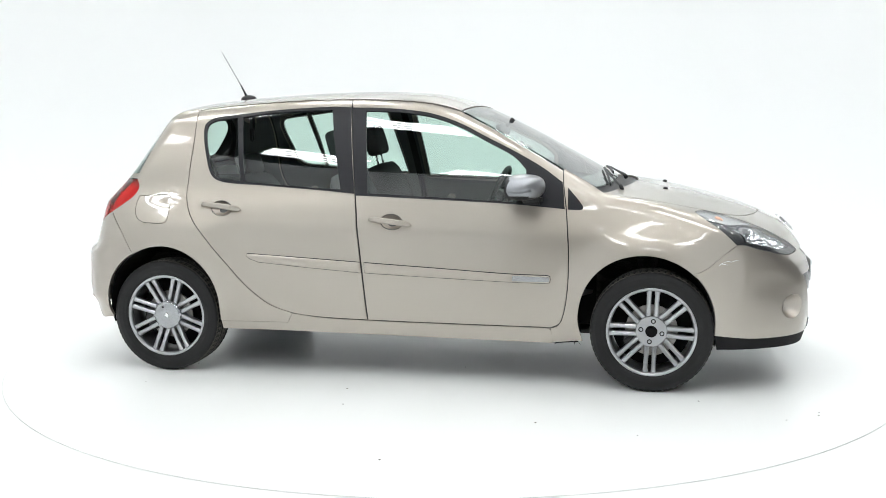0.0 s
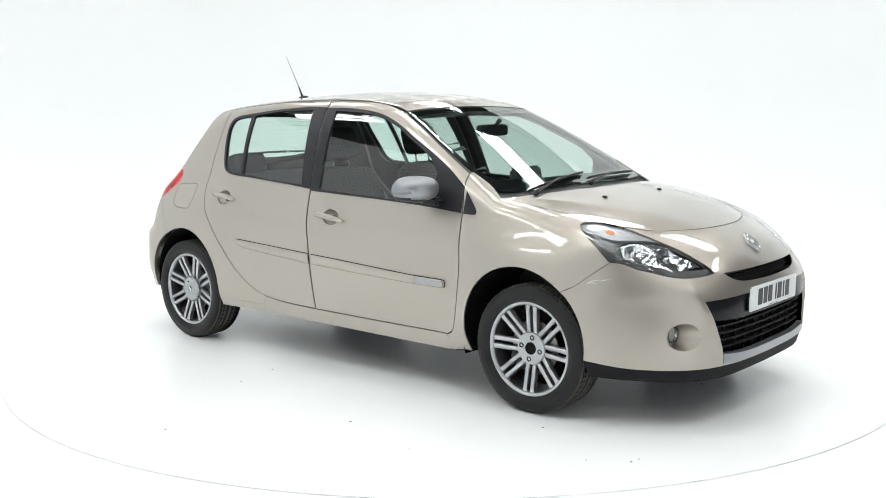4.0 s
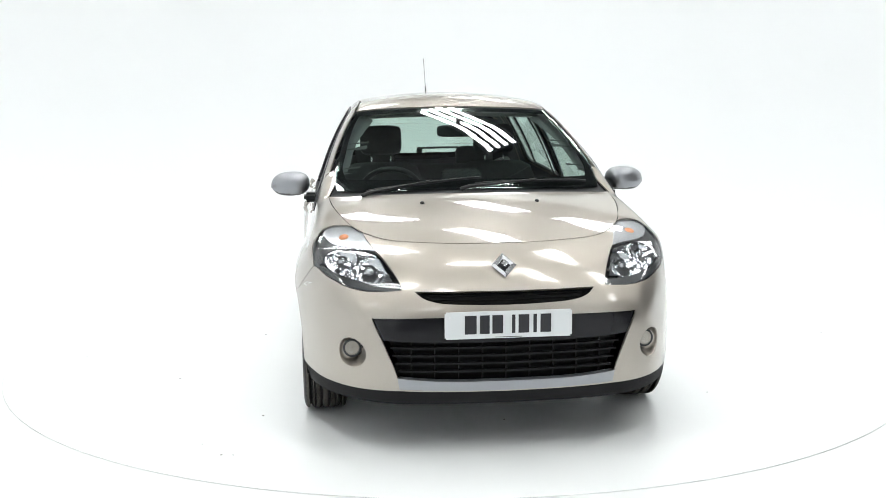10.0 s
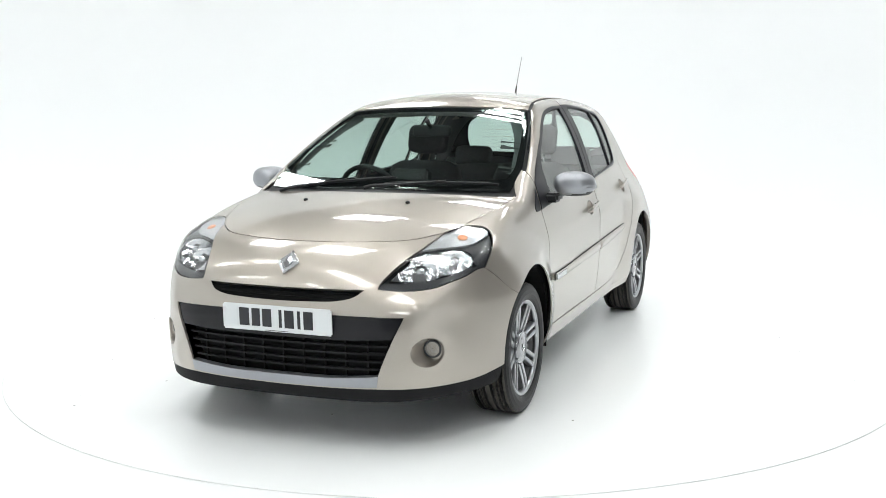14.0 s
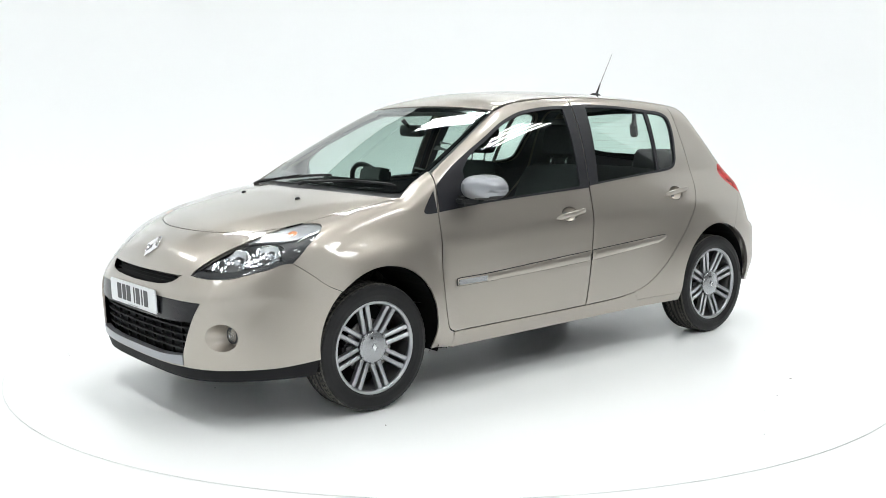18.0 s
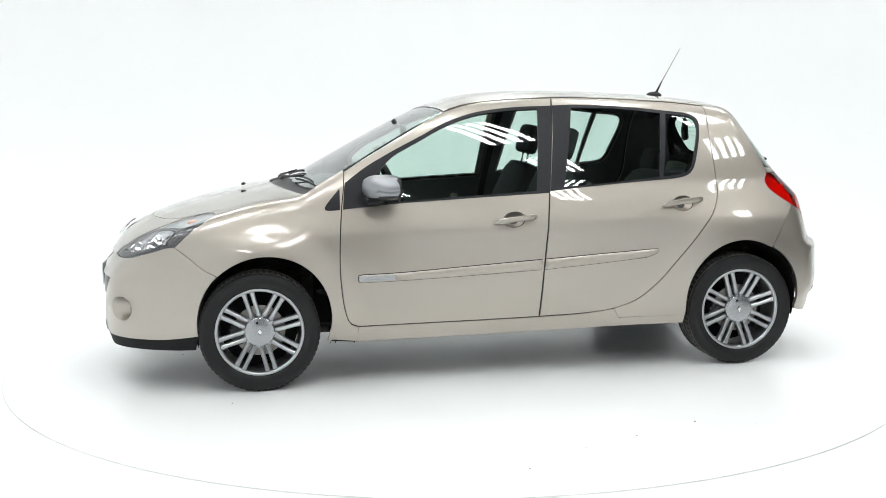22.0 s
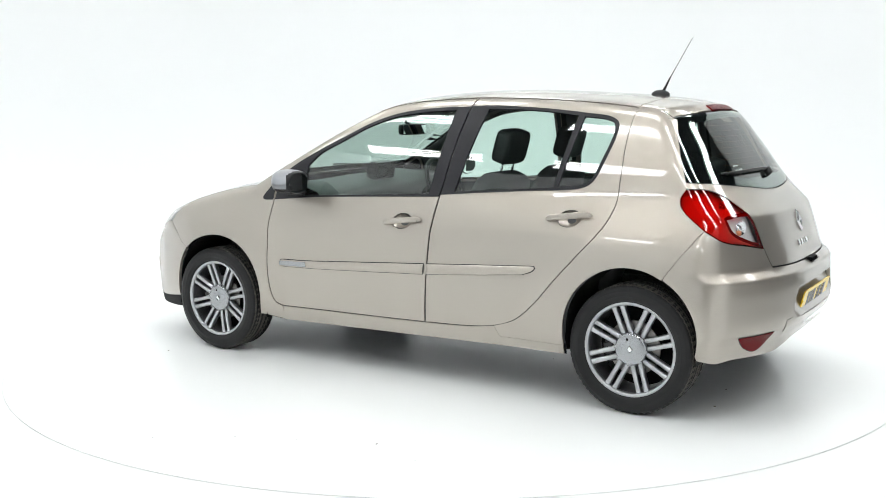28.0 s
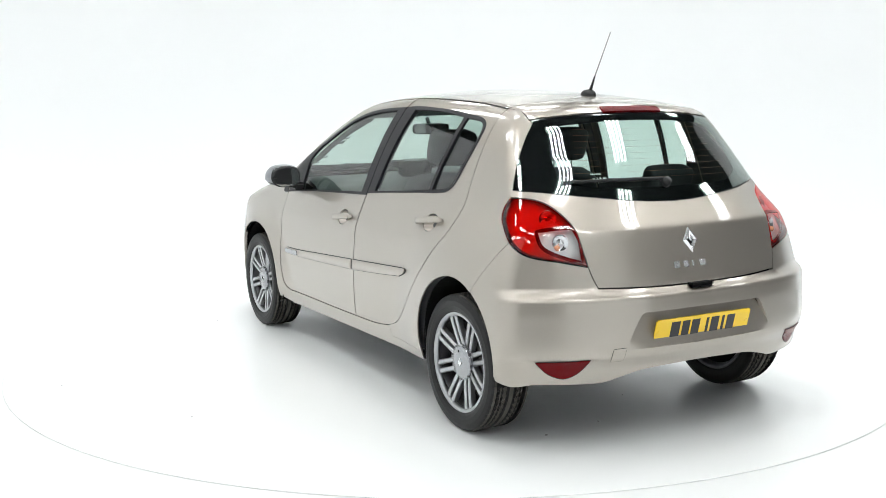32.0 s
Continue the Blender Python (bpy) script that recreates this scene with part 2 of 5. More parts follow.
def chart_tail(ab):
    way = np.stack([np.cos(ab[:, 0]), -np.sin(ab[:, 0]), np.zeros(len(ab))], 1)
    mid = np.stack([np.full(len(ab), REAR_AXIS), np.zeros(len(ab)), ab[:, 1]], 1)
    return mid - way * 1.6, way, 1.6


def into(chart, p):
    """Chart coordinates of points in space."""
    p = np.asarray(p, float)
    if chart is chart_side:
        return p[:, (0, 2)]
    if chart is chart_top:
        return p[:, (0, 1)]
    if chart in (chart_front, chart_rear):
        return p[:, (1, 2)]
    if chart is chart_wing:
        return np.stack([p[:, 0], (p[:, 2] - p[:, 1]) * math.sqrt(0.5)], 1)
    if chart is chart_lamp:
        return np.stack([p @ LAMP_U, p @ LAMP_V], 1)
    if chart is chart_nose:
        return np.stack([np.arctan2(p[:, 1], p[:, 0] - FRONT_AXIS), p[:, 2]], 1)
    q = p.copy()
    near = np.abs(p[:, 1]) < 0.66
    if near.any():
        q[near, 0] = solve_on(*chart_rear(p[near][:, 1:]))[:, 0]
    return np.stack([np.arctan2(q[:, 1], REAR_AXIS - q[:, 0]), q[:, 2]], 1)


def skin(chart, ab, inset=0.0):
    return solve_on(*chart(np.asarray(ab, float)), inset)
# ---- building helpers ----
def mesh_object(name, verts, faces, mat, parent=None, label="", smooth=True, normals=None, slots=None, face_slots=None):
    me = bpy.data.meshes.new(name)
    me.from_pydata([tuple(v) for v in verts], [], [tuple(f) for f in faces])
    for m in (slots or [mat]):
        me.materials.append(m)
    if face_slots is not None:
        me.polygons.foreach_set("material_index", face_slots)
    if smooth:
        me.polygons.foreach_set("use_smooth", [True] * len(me.polygons))
    if normals is not None:
        me.normals_split_custom_set_from_vertices([tuple(n) for n in normals])
    me.update()
    ob = new(name, me)
    ob.parent = parent
    if label:
        tagged(ob, label)
    return ob


def part(name, bm, mat, parent, label="", smooth=False):
    """Links a bmesh as one mesh object under a thing or under a part."""
    me = bpy.data.meshes.new(name)
    bm.to_mesh(me)
    bm.free()
    me.materials.append(mat)
    if smooth:
        me.polygons.foreach_set("use_smooth", [True] * len(me.polygons))
    ob = new(name, me)
    ob.parent = parent
    if label:
        tagged(ob, label)
    return ob


def smooth_line(pts, gap):
    """A curve through the points, resampled evenly at about the gap."""
    p = np.array(pts, float)
    if len(p) > 2:
        ends = np.vstack([2 * p[0] - p[1], p, 2 * p[-1] - p[-2]])
        out = []
        for i in range(len(p) - 1):
            a, b, c, d = ends[i:i + 4]
            ta, tb, tc = [max(1e-6, np.linalg.norm(v) ** 0.5) for v in (b - a, c - b, d - c)]
            m1 = (c - b) + tb * ((b - a) / ta - (c - a) / (ta + tb))
            m2 = (c - b) + tb * ((d - c) / tc - (d - b) / (tb + tc))
            for u in np.linspace(0, 1, 12, endpoint=False):
                out.append(b * (1 + 2 * u) * (1 - u) ** 2 + m1 * u * (1 - u) ** 2 + c * u * u * (3 - 2 * u) + m2 * u * u * (u - 1))
        p = np.vstack([out, p[-1:]])
    s = np.concatenate([[0], np.cumsum(np.linalg.norm(np.diff(p, axis=0), axis=1))])
    n = max(1, int(round(s[-1] / gap)))
    q = np.linspace(0, s[-1], n + 1)
    return np.stack([np.interp(q, s, p[:, k]) for k in range(p.shape[1])], 1)


def ring(*lines, gap=0.02):
    """A closed outline from lines laid end to end, each smooth in itself; corners stay sharp."""
    out = [smooth_line(l, gap)[:-1] for l in lines]
    return np.vstack(out)


def within(poly, q):
    """Which of the points q lie inside the closed outline."""
    x, y = q[:, 0], q[:, 1]
    inside = np.zeros(len(q), bool)
    a, b = poly, np.roll(poly, -1, axis=0)
    for (x0, y0), (x1, y1) in zip(a, b):
        if y0 == y1:
            continue
        cross = ((y0 > y) != (y1 > y)) & (x < (x1 - x0) * (y - y0) / (y1 - y0) + x0)
        inside ^= cross
    return inside


def shrink(poly, d):
    """The outline moved inward by d in chart units."""
    t = np.roll(poly, -1, 0) - np.roll(poly, 1, 0)
    t /= np.maximum(np.linalg.norm(t, axis=1, keepdims=True), 1e-9)
    area = np.sum(poly[:, 0] * np.roll(poly[:, 1], -1) - poly[:, 1] * np.roll(poly[:, 0], -1))
    nrm = np.stack([-t[:, 1], t[:, 0]], 1) * (1 if area > 0 else -1)
    return poly + nrm * d


def fill(poly, gap, holes=()):
    """Triangles that fill an outline, with holes, on an even grid."""
    from mathutils.geometry import delaunay_2d_cdt
    loops = [poly, *holes]
    verts, edges = [], []
    for l in loops:
        k = len(verts)
        verts += [tuple(v) for v in l]
        edges += [(k + i, k + (i + 1) % len(l)) for i in range(len(l))]
    lo, hi = poly.min(0), poly.max(0)
    gx, gy = np.meshgrid(np.arange(lo[0] + gap / 2, hi[0], gap), np.arange(lo[1] + gap / 2, hi[1], gap))
    gx[1::2] += gap / 2
    grid = np.stack([gx.ravel(), gy.ravel()], 1)
    keep = within(poly, grid)
    for h in holes:
        keep &= ~within(h, grid)
    grid = grid[keep]
    rim = np.vstack(loops)
    if len(grid):
        near = np.min(np.linalg.norm(grid[:, None, :] - rim[None], axis=2), axis=1) if len(grid) * len(rim) < 4e6 else np.array(
            [np.min(np.linalg.norm(rim - g, axis=1)) for g in grid])
        grid = grid[near > 0.45 * gap]
    pts = [Vector(v) for v in verts] + [Vector(g) for g in grid]
    co, _, tris, *_ = delaunay_2d_cdt(pts, edges, [], 0, 1e-7)
    co = np.array([tuple(c) for c in co])
    tris = np.array([tuple(t) for t in tris])
    mid = co[tris].mean(1)
    ok = within(poly, mid)
    for h in holes:
        ok &= ~within(h, mid)
    a, b, c = (co[tris[:, i]] for i in range(3))
    area = (b[:, 0] - a[:, 0]) * (c[:, 1] - a[:, 1]) - (b[:, 1] - a[:, 1]) * (c[:, 0] - a[:, 0])
    ok &= np.abs(area) > 1e-10
    tris, area = tris[ok], area[ok]
    tris[area < 0] = tris[area < 0][:, ::-1]
    return co, tris


def rim_edges(tris):
    """Directed edges that belong to one triangle only."""
    seen = {}
    for t in tris:
        for i in range(3):
            e = (int(t[i]), int(t[(i + 1) % 3]))
            seen[e] = True
    return [e for e in seen if (e[1], e[0]) not in seen]


def panel(name, chart, outline, mat, parent, label="", gap=0.03, holes=(), seam=0.003, depth=0.007, inset=0.0, right=False, lift=None, wall_to=None, own_normals=False):
    """A piece of the car's skin with turned-in edges. right: mirrored to the right side. lift(p, normal): moves points off the skin."""
    scale = 1.6 if chart in (chart_nose, chart_tail) else 1.0
    poly = shrink(np.asarray(outline, float), seam)
    ab, tris = fill(poly, gap, [shrink(np.asarray(h, float), -seam) for h in holes])
    p = skin(chart, ab, inset)
    nrm = gradient(p)
    if lift is not None:
        p, nrm = lift(p, nrm)
    outer = skin(chart, ab, wall_to) if wall_to is not None else None
    longest = np.max([np.linalg.norm(p[tris[:, i]] - p[tris[:, i - 1]], axis=1) for i in range(3)], axis=0)
    tris = tris[longest < max(5 * gap, 0.08)]
    used = np.unique(tris)
    remap = -np.ones(len(ab), int)
    remap[used] = np.arange(len(used))
    p, nrm, tris = p[used], nrm[used], remap[tris]
    outer = outer[used] if outer is not None else None
    a, b, c = p[tris[:, 0]], p[tris[:, 1]], p[tris[:, 2]]
    flip = np.sum(np.cross(b - a, c - a) * nrm[tris].mean(1)) < 0
    if flip:
        tris = tris[:, ::-1]
    if own_normals:
        face_n = np.cross(p[tris[:, 1]] - p[tris[:, 0]], p[tris[:, 2]] - p[tris[:, 0]])
        nrm = np.zeros_like(p)
        for i in range(3):
            np.add.at(nrm, tris[:, i], face_n)
        nrm /= np.maximum(np.linalg.norm(nrm, axis=1, keepdims=True), 1e-12)
    verts, normals, faces = list(p), list(nrm), [tuple(t) for t in tris]
    if depth or outer is not None:
        made = {}
        for i, j in rim_edges(tris):
            side = np.cross(p[j] - p[i], nrm[i])
            side /= max(1e-9, np.linalg.norm(side))
            quad = []
            for k, deep in ((j, 0), (i, 0), (i, 1), (j, 1)):
                key = (k, deep)
                if key not in made:
                    made[key] = len(verts)
                    verts.append(outer[k] if outer is not None and deep else p[k] - nrm[k] * depth * deep)
                    normals.append(side)
                quad.append(made[key])
            faces.append(tuple(quad))
    verts, normals = np.array(verts), np.array(normals)
    if right:
        verts, normals = verts * (1, -1, 1), normals * (1, -1, 1)
        faces = [f[::-1] for f in faces]
    return mesh_object(name, verts, faces, mat, parent, label, normals=normals)
# ---- the studio ----
WALL_R, WALL_H, CEIL_H, HALL_R, COVE = 4.9, 3.6, 5.4, 9.5, 1.6
ROOF_TURN = -40.0
LIGHT_H = 5.0
OPEN_FROM, OPEN_TO = -46.0, 9.0  # the open side, counted from +x towards +y
GAP_FROM, GAP_TO = -102.0, -77.0  # the gap that the camera looks through


def build_studio():
    bm = bmesh.new()
    bmesh.ops.create_circle(bm, cap_ends=True, segments=128, radius=7.0)
    ob = tagged(part("floor", bm, WHITE_FLOOR, None), "glossy white painted studio floor", kind="structure")
    ob.location.z = -0.006
    # white cyclorama: a cove that runs from the floor up into a round wall
    cove = [(WALL_R - COVE + COVE * math.sin(radians(a)), COVE - COVE * math.cos(radians(a))) for a in range(0, 91, 6)]
    # it stands open to the dark hall on one side, and has a gap before the camera
    for name, a0, a1 in (("wall_round", OPEN_TO, 360 + GAP_FROM), ("wall_return", GAP_TO, OPEN_FROM)):
        top = WALL_H if name == "wall_round" else 3.0
        # the unseen top leans in, added so the wall's reflection darkens softly upward
        prof_pts = cove + [(WALL_R, 2.3), (WALL_R, top - 0.9)] + [(WALL_R - 0.5 * k * k, top - 0.9 + 0.9 * k) for k in (0.3, 0.5, 0.7, 0.85, 1.0)] + [(WALL_R - 0.4, top + 0.05), (WALL_R + 0.12, top), (WALL_R + 0.12, -0.1)]
        bm, rows = bmesh.new(), []
        n = max(8, int(abs(a1 - a0) / 2.5))
        for k in range(n + 1):
            a = radians(a0 + (a1 - a0) * k / n)
            rows.append([bm.verts.new((r * math.cos(a), r * math.sin(a), z - 0.0055)) for r, z in prof_pts])
        for p, q in zip(rows[:-1], rows[1:]):
            for k in range(len(p) - 1):
                bm.faces.new((p[k], q[k], q[k + 1], p[k + 1]))
        bmesh.ops.recalc_face_normals(bm, faces=bm.faces)
        tagged(part(name, bm, WHITE_WALL, None, smooth=True), "white curved studio backdrop wall", kind="structure")
    bm = bmesh.new()
    bmesh.ops.create_circle(bm, cap_ends=True, segments=96, radius=HALL_R + 0.05, matrix=pose(0, 0, -0.04))
    tagged(part("ground", bm, CONCRETE, None), "grey concrete floor of the hall", kind="structure")
    # grey upper wall and ceiling with roof ribs
    bm = lathe([(-0.1, HALL_R), (CEIL_H, HALL_R)], 96, "z", caps=False)
    tagged(part("wall_upper", bm, HALL_WALL, None, smooth=True), "grey upper wall of the studio hall", kind="structure")
    bm = bmesh.new()
    bmesh.ops.create_circle(bm, cap_ends=True, segments=96, radius=HALL_R + 0.1, matrix=pose(0, 0, CEIL_H + 0.05))
    bmesh.ops.create_circle(bm, cap_ends=True, segments=96, radius=HALL_R + 0.1, matrix=pose(0, 0, CEIL_H))
    # folded seams of the roof sheets run with the lights, purlins across them
    way, plain = pose(0, 0, 0, 0, 0, -ROOF_TURN), len(bm.faces)
    for i in range(-23, 24):
        x = i * 0.4 + 0.1
        half = math.sqrt(max(0.0, HALL_R ** 2 - x * x))
        bmesh.ops.create_cube(bm, size=1, matrix=way @ pose(x, 0, CEIL_H - 0.009) @ Matrix.Diagonal((0.018, 2 * half, 0.014, 1)))
    for i in range(-3, 4):
        y = i * 2.9 + 0.6
        half = math.sqrt(max(0.0, HALL_R ** 2 - y * y))
        bmesh.ops.create_cube(bm, size=1, matrix=way @ pose(0, y, CEIL_H - 0.042) @ Matrix.Diagonal((2 * half, 0.05, 0.05, 1)))
    bm.faces.ensure_lookup_table()
    for f in bm.faces[plain:]:
        f.material_index = 1
    roof = tagged(part("ceiling", bm, CEILING, None), "grey ribbed ceiling of the studio hall", kind="structure")
    roof.data.materials.append(STEEL_DARK)


def lathe(profile, n=40, axis="x", caps=True):
    """A turned body about an axis: profile of (along, radius)."""
    bm = bmesh.new()
    rows = []
    for s, r in profile:
        row = []
        for k in range(n):
            a = 2 * math.pi * k / n
            c, d = r * math.cos(a), r * math.sin(a)
            row.append(bm.verts.new({"x": (s, c, d), "y": (c, s, d), "z": (c, d, s)}[axis]))
        rows.append(row)
    for i in range(len(rows) - 1):
        for k in range(n):
            bm.faces.new((rows[i][k], rows[i][(k + 1) % n], rows[i + 1][(k + 1) % n], rows[i + 1][k]))
    if caps:
        for row in (rows[0], rows[-1]):
            if (row[0].co - row[n // 2].co).length > 1e-4:
                bm.faces.new(row)
    bmesh.ops.recalc_face_normals(bm, faces=bm.faces)
    return bm


def box(bm, x0, x1, y0, y1, z0, z1):
    bmesh.ops.create_cube(bm, size=1, matrix=pose((x0 + x1) / 2, (y0 + y1) / 2, (z0 + z1) / 2) @ Matrix.Diagonal((x1 - x0, y1 - y0, z1 - z0, 1)))
    return bm


def light_bank():
    """A hung high-bay light: four tubes in bright reflector channels side by side in a tray."""
    bm = box(bmesh.new(), -0.30, 0.30, -0.78, 0.78, 0.0, 0.05)
    for x in (-0.295, 0.295):
        box(bm, x - 0.004, x + 0.004, -0.78, 0.78, -0.03, -0.001)
    for y in (-0.776, 0.776):
        box(bm, -0.29, 0.29, y - 0.004, y + 0.004, -0.03, -0.001)
    bank = tagged(part("strip_light_bank", bm, FITTING_GREY, None), "grey high-bay ceiling light with four bright strips", "ceiling light", group="strip light banks on the ceiling")
    me = None
    for k in range(4):
        if me is None:
            bm = bmesh.new()
            arc = [(0.036 * math.sin(radians(a)), -0.004 - 0.009 * math.cos(radians(a))) for a in range(-90, 91, 20)]
            ends = [[bm.verts.new((x, y, z)) for x, z in arc] for y in (-0.75, 0.75)]
            for i in range(len(arc) - 1):
                bm.faces.new((ends[0][i], ends[0][i + 1], ends[1][i + 1], ends[1][i]))
            for e in ends:
                bm.faces.new(e)
            bmesh.ops.recalc_face_normals(bm, faces=bm.faces)
            t = part("tube", bm, TUBE, bank)
            me = t.data
        else:
            t = new("tube", me)
            t.parent = bank
        t.location.x = (k - 1.5) * 0.14
    for y in (-0.4, 0.4):
        rod_bm = box(bmesh.new(), -0.004, 0.004, y - 0.004, y + 0.004, 0.05, CEIL_H - LIGHT_H - 0.05)
        part("hanger", rod_bm, SATIN_WHITE, bank)
    return bank


build_studio()
# rows of lights run askew across the hall
TURN = pose(0, 0, 0, 0, 0, -ROOF_TURN)
BANKS = [(-0.55 + 2.5 * i, 0.95 + 2.6 * j) for i in range(-5, 6) for j in range(-5, 6)]
PLACES = [TURN @ pose(x, -y, LIGHT_H + 0.05) for x, y in BANKS]
# over the turntable, and over the open side of the hall behind the camera
PLACES = [m for m in PLACES if m.translation.xy.length < 6.4 or (m.translation.xy.length < 8.6 and m.translation.y < -2.5)]
first = light_bank()
for k, m in enumerate(PLACES):
    if k:
        copy_thing(first, m)
    else:
        first.matrix_basis = m

# turntable: a thin disc with a fine joint round it, and a few specks of dirt
TABLE_C = (0.0055, 0.109)
bm = lathe([(-0.03, TABLE_R + 0.02), (-0.002, TABLE_R + 0.02), (0.0, TABLE_R + 0.018)], 192, "z")
turntable = tagged(part("turntable", bm, WHITE_FLOOR, None), "round white turntable set flush in the studio floor", "turntable")
for f in turntable.data.polygons:
    f.use_smooth = False
bm = lathe([(-0.0025, TABLE_R + 0.0185), (-0.0025, TABLE_R + 0.0217)], 192, "z", caps=False)
tagged(part("turntable_joint", bm, JOINT, None), "fine dark joint round the turntable", kind="structure").location = (*TABLE_C, 0)
for k in range(26):
    a, d = random.uniform(0, 6.283), 2.3 * math.sqrt(random.random())
    bm = bmesh.new()
    bmesh.ops.create_icosphere(bm, subdivisions=1, radius=random.uniform(0.002, 0.006), matrix=Matrix.Diagonal((1, random.uniform(0.6, 1.6), 0.25, 1)))
    speck = part("dirt_speck", bm, DIRT, turntable)
    speck.location = (d * math.cos(a), d * math.sin(a), 0.0008)
# ---- the car: outlines of its panels ----
def out(chart, *lines, gap=0.02):
    return ring(*[into(chart, l) for l in lines], gap=gap)


def flipped(line):
    return [(x, -y, z) for x, y, z in reversed(line)]


def both(chart, *half, gap=0.02):
    """A closed outline across the car from its left half; the half starts and ends on the middle."""
    return out(chart, *half, *[flipped(l) for l in reversed(half)], gap=gap)


def side_pts(*xz):
    return [(x, 0.0, z) for x, z in xz]


def top_pts(*xy):
    """Points on the skin straight below (x, y)."""
    return [tuple(p) for p in skin(chart_top, np.array(xy, float))]


car = tagged(new("car"), "champagne metallic five-door hatchback standing on the white turntable", "car")
SIDES = (False, True)

GUTTER = top_pts((0.292, 0.535), (0.147, 0.512), (0.0, 0.498), (-0.31, 0.488), (-0.46, 0.486), (-0.76, 0.487), (-1.06, 0.496), (-1.19, 0.503))
A_PILLAR = [(0.842, 0.678, 1.088), (0.741, 0.666, 1.146), (0.594, 0.631, 1.228), (0.447, 0.589, 1.308), GUTTER[0]]
DOOR_FRONT = side_pts((0.842, 1.088), (0.849, 1.008), (0.863, 0.909), (0.880, 0.70), (0.878, 0.52), (0.860, 0.39), (0.838, 0.33), (0.79, 0.303))
DOOR_SPLIT = [GUTTER[3], (-0.297, 0, 1.405), (-0.232, 0, 0.984), (-0.192, 0, 0.657), (-0.161, 0, 0.310)]
DOOR_REAR = side_pts((-0.161, 0.310), (-0.428, 0.319), (-0.574, 0.337), (-0.689, 0.377), (-0.803, 0.468), (-0.915, 0.593), (-1.032, 0.722),
                     (-1.136, 0.847), (-1.177, 0.946), (-1.180, 1.074), (-1.178, 1.247)) + [GUTTER[7]]
ARCH_F = [(1.248 + (0.352 - 0.034 * max(0, a - 110) / 70) * math.cos(radians(a)), 0, 0.334 + 0.352 * math.sin(radians(a))) for a in range(48, 181, 11)]
ARCH_F_NOSE = [(1.248 + 0.352 * math.cos(radians(a)), 0.85, 0.334 + 0.352 * math.sin(radians(a))) for a in range(48, -11, -9)]
ARCH_R = [(-1.285 + 0.322 * math.cos(radians(a)), 0, 0.36 + 0.326 * math.sin(radians(a))) for a in range(0, 121, 10)]
ARCH_R_TAIL = [(-1.285 + 0.322 * math.cos(radians(a)), 0.85, 0.36 + 0.326 * math.sin(radians(a))) for a in range(120, 196, 12)]
HOOD_SIDE = top_pts((1.04, 0.705), (1.20, 0.690), (1.325, 0.668), (1.50, 0.622), (1.62, 0.562))
HOOD_NOSE = top_pts((1.62, 0.562), (1.72, 0.462), (1.79, 0.302), (1.83, 0.15), (1.842, 0.0))
HOOD_BACK = top_pts((1.20, 0.0), (1.165, 0.30), (1.10, 0.55), (1.04, 0.705))
LAMP_IN = top_pts((1.62, 0.562)) + [(1.714, 0.541, 0.835), (1.777, 0.519, 0.810), (1.829, 0.493, 0.787), (1.910, 0.456, 0.743), (1.979, 0.428, 0.697), (2.002, 0.424, 0.675)]
LAMP_TOP = top_pts((1.486, 0.690), (1.500, 0.65), (1.53, 0.612), (1.62, 0.562))
LAMP_LOW = [(2.002, 0.424, 0.675), (1.989, 0.473, 0.669), (1.954, 0.559, 0.666), (1.901, 0.636, 0.676), (1.847, 0.687, 0.695), (1.785, 0.730, 0.712), (1.723, 0.763, 0.734), (1.686, 0.778, 0.735)]
LAMP_REAR = [(1.686, 0.778, 0.735), (1.635, 0.785, 0.785), (1.565, 0.772, 0.839), (1.500, 0.728, 0.879)] + LAMP_TOP[:1]
BUMPER_SPLIT = [(1.686, 0.778, 0.735)] + [tuple(p) for p in skin(chart_side, np.array([(1.608, 0.677), (1.548, 0.628), (ARCH_F[0][0], ARCH_F[0][2])]))]
SCREEN_SIDE = top_pts((1.00, 0.66), (0.95, 0.668), (0.842, 0.668), (0.741, 0.651), (0.594, 0.620), (0.447, 0.582), (0.30, 0.532))

# -- left and right panels --
WING = out(chart_wing, BUMPER_SPLIT[::-1], LAMP_REAR, LAMP_TOP, HOOD_SIDE[::-1][1:], [HOOD_SIDE[0], SCREEN_SIDE[1], SCREEN_SIDE[2]],
           [SCREEN_SIDE[2]] + [tuple(p) for p in skin(chart_side, into(chart_side, DOOR_FRONT))],
           [tuple(p) for p in skin(chart_side, np.array([(0.79, 0.303), (0.80, 0.226)]))],
           [tuple(p) for p in skin(chart_side, np.array([(0.80, 0.226), (0.952, 0.244)]))],
           [tuple(p) for p in skin(chart_side, into(chart_side, [(0.952, 0, 0.244)] + ARCH_F[::-1]))])
DLO_TOP_F = side_pts((0.840, 1.032), (0.737, 1.104), (0.592, 1.183), (0.445, 1.254), (0.297, 1.325), (0.148, 1.373), (0.0, 1.395), (-0.151, 1.405), (-0.259, 1.407))
GLASS_F = ring(*[into(chart_side, l) for l in (
    side_pts((0.655, 0.929), (0.655, 1.092)), side_pts((0.655, 1.092), (0.591, 1.155), (0.445, 1.232), (0.297, 1.306), (0.148, 1.355), (0.0, 1.377), (-0.151, 1.387), (-0.214, 1.389)),
    side_pts((-0.214, 1.389), (-0.161, 0.970)), side_pts((-0.161, 0.970), (0.2, 0.953), (0.655, 0.929)))])
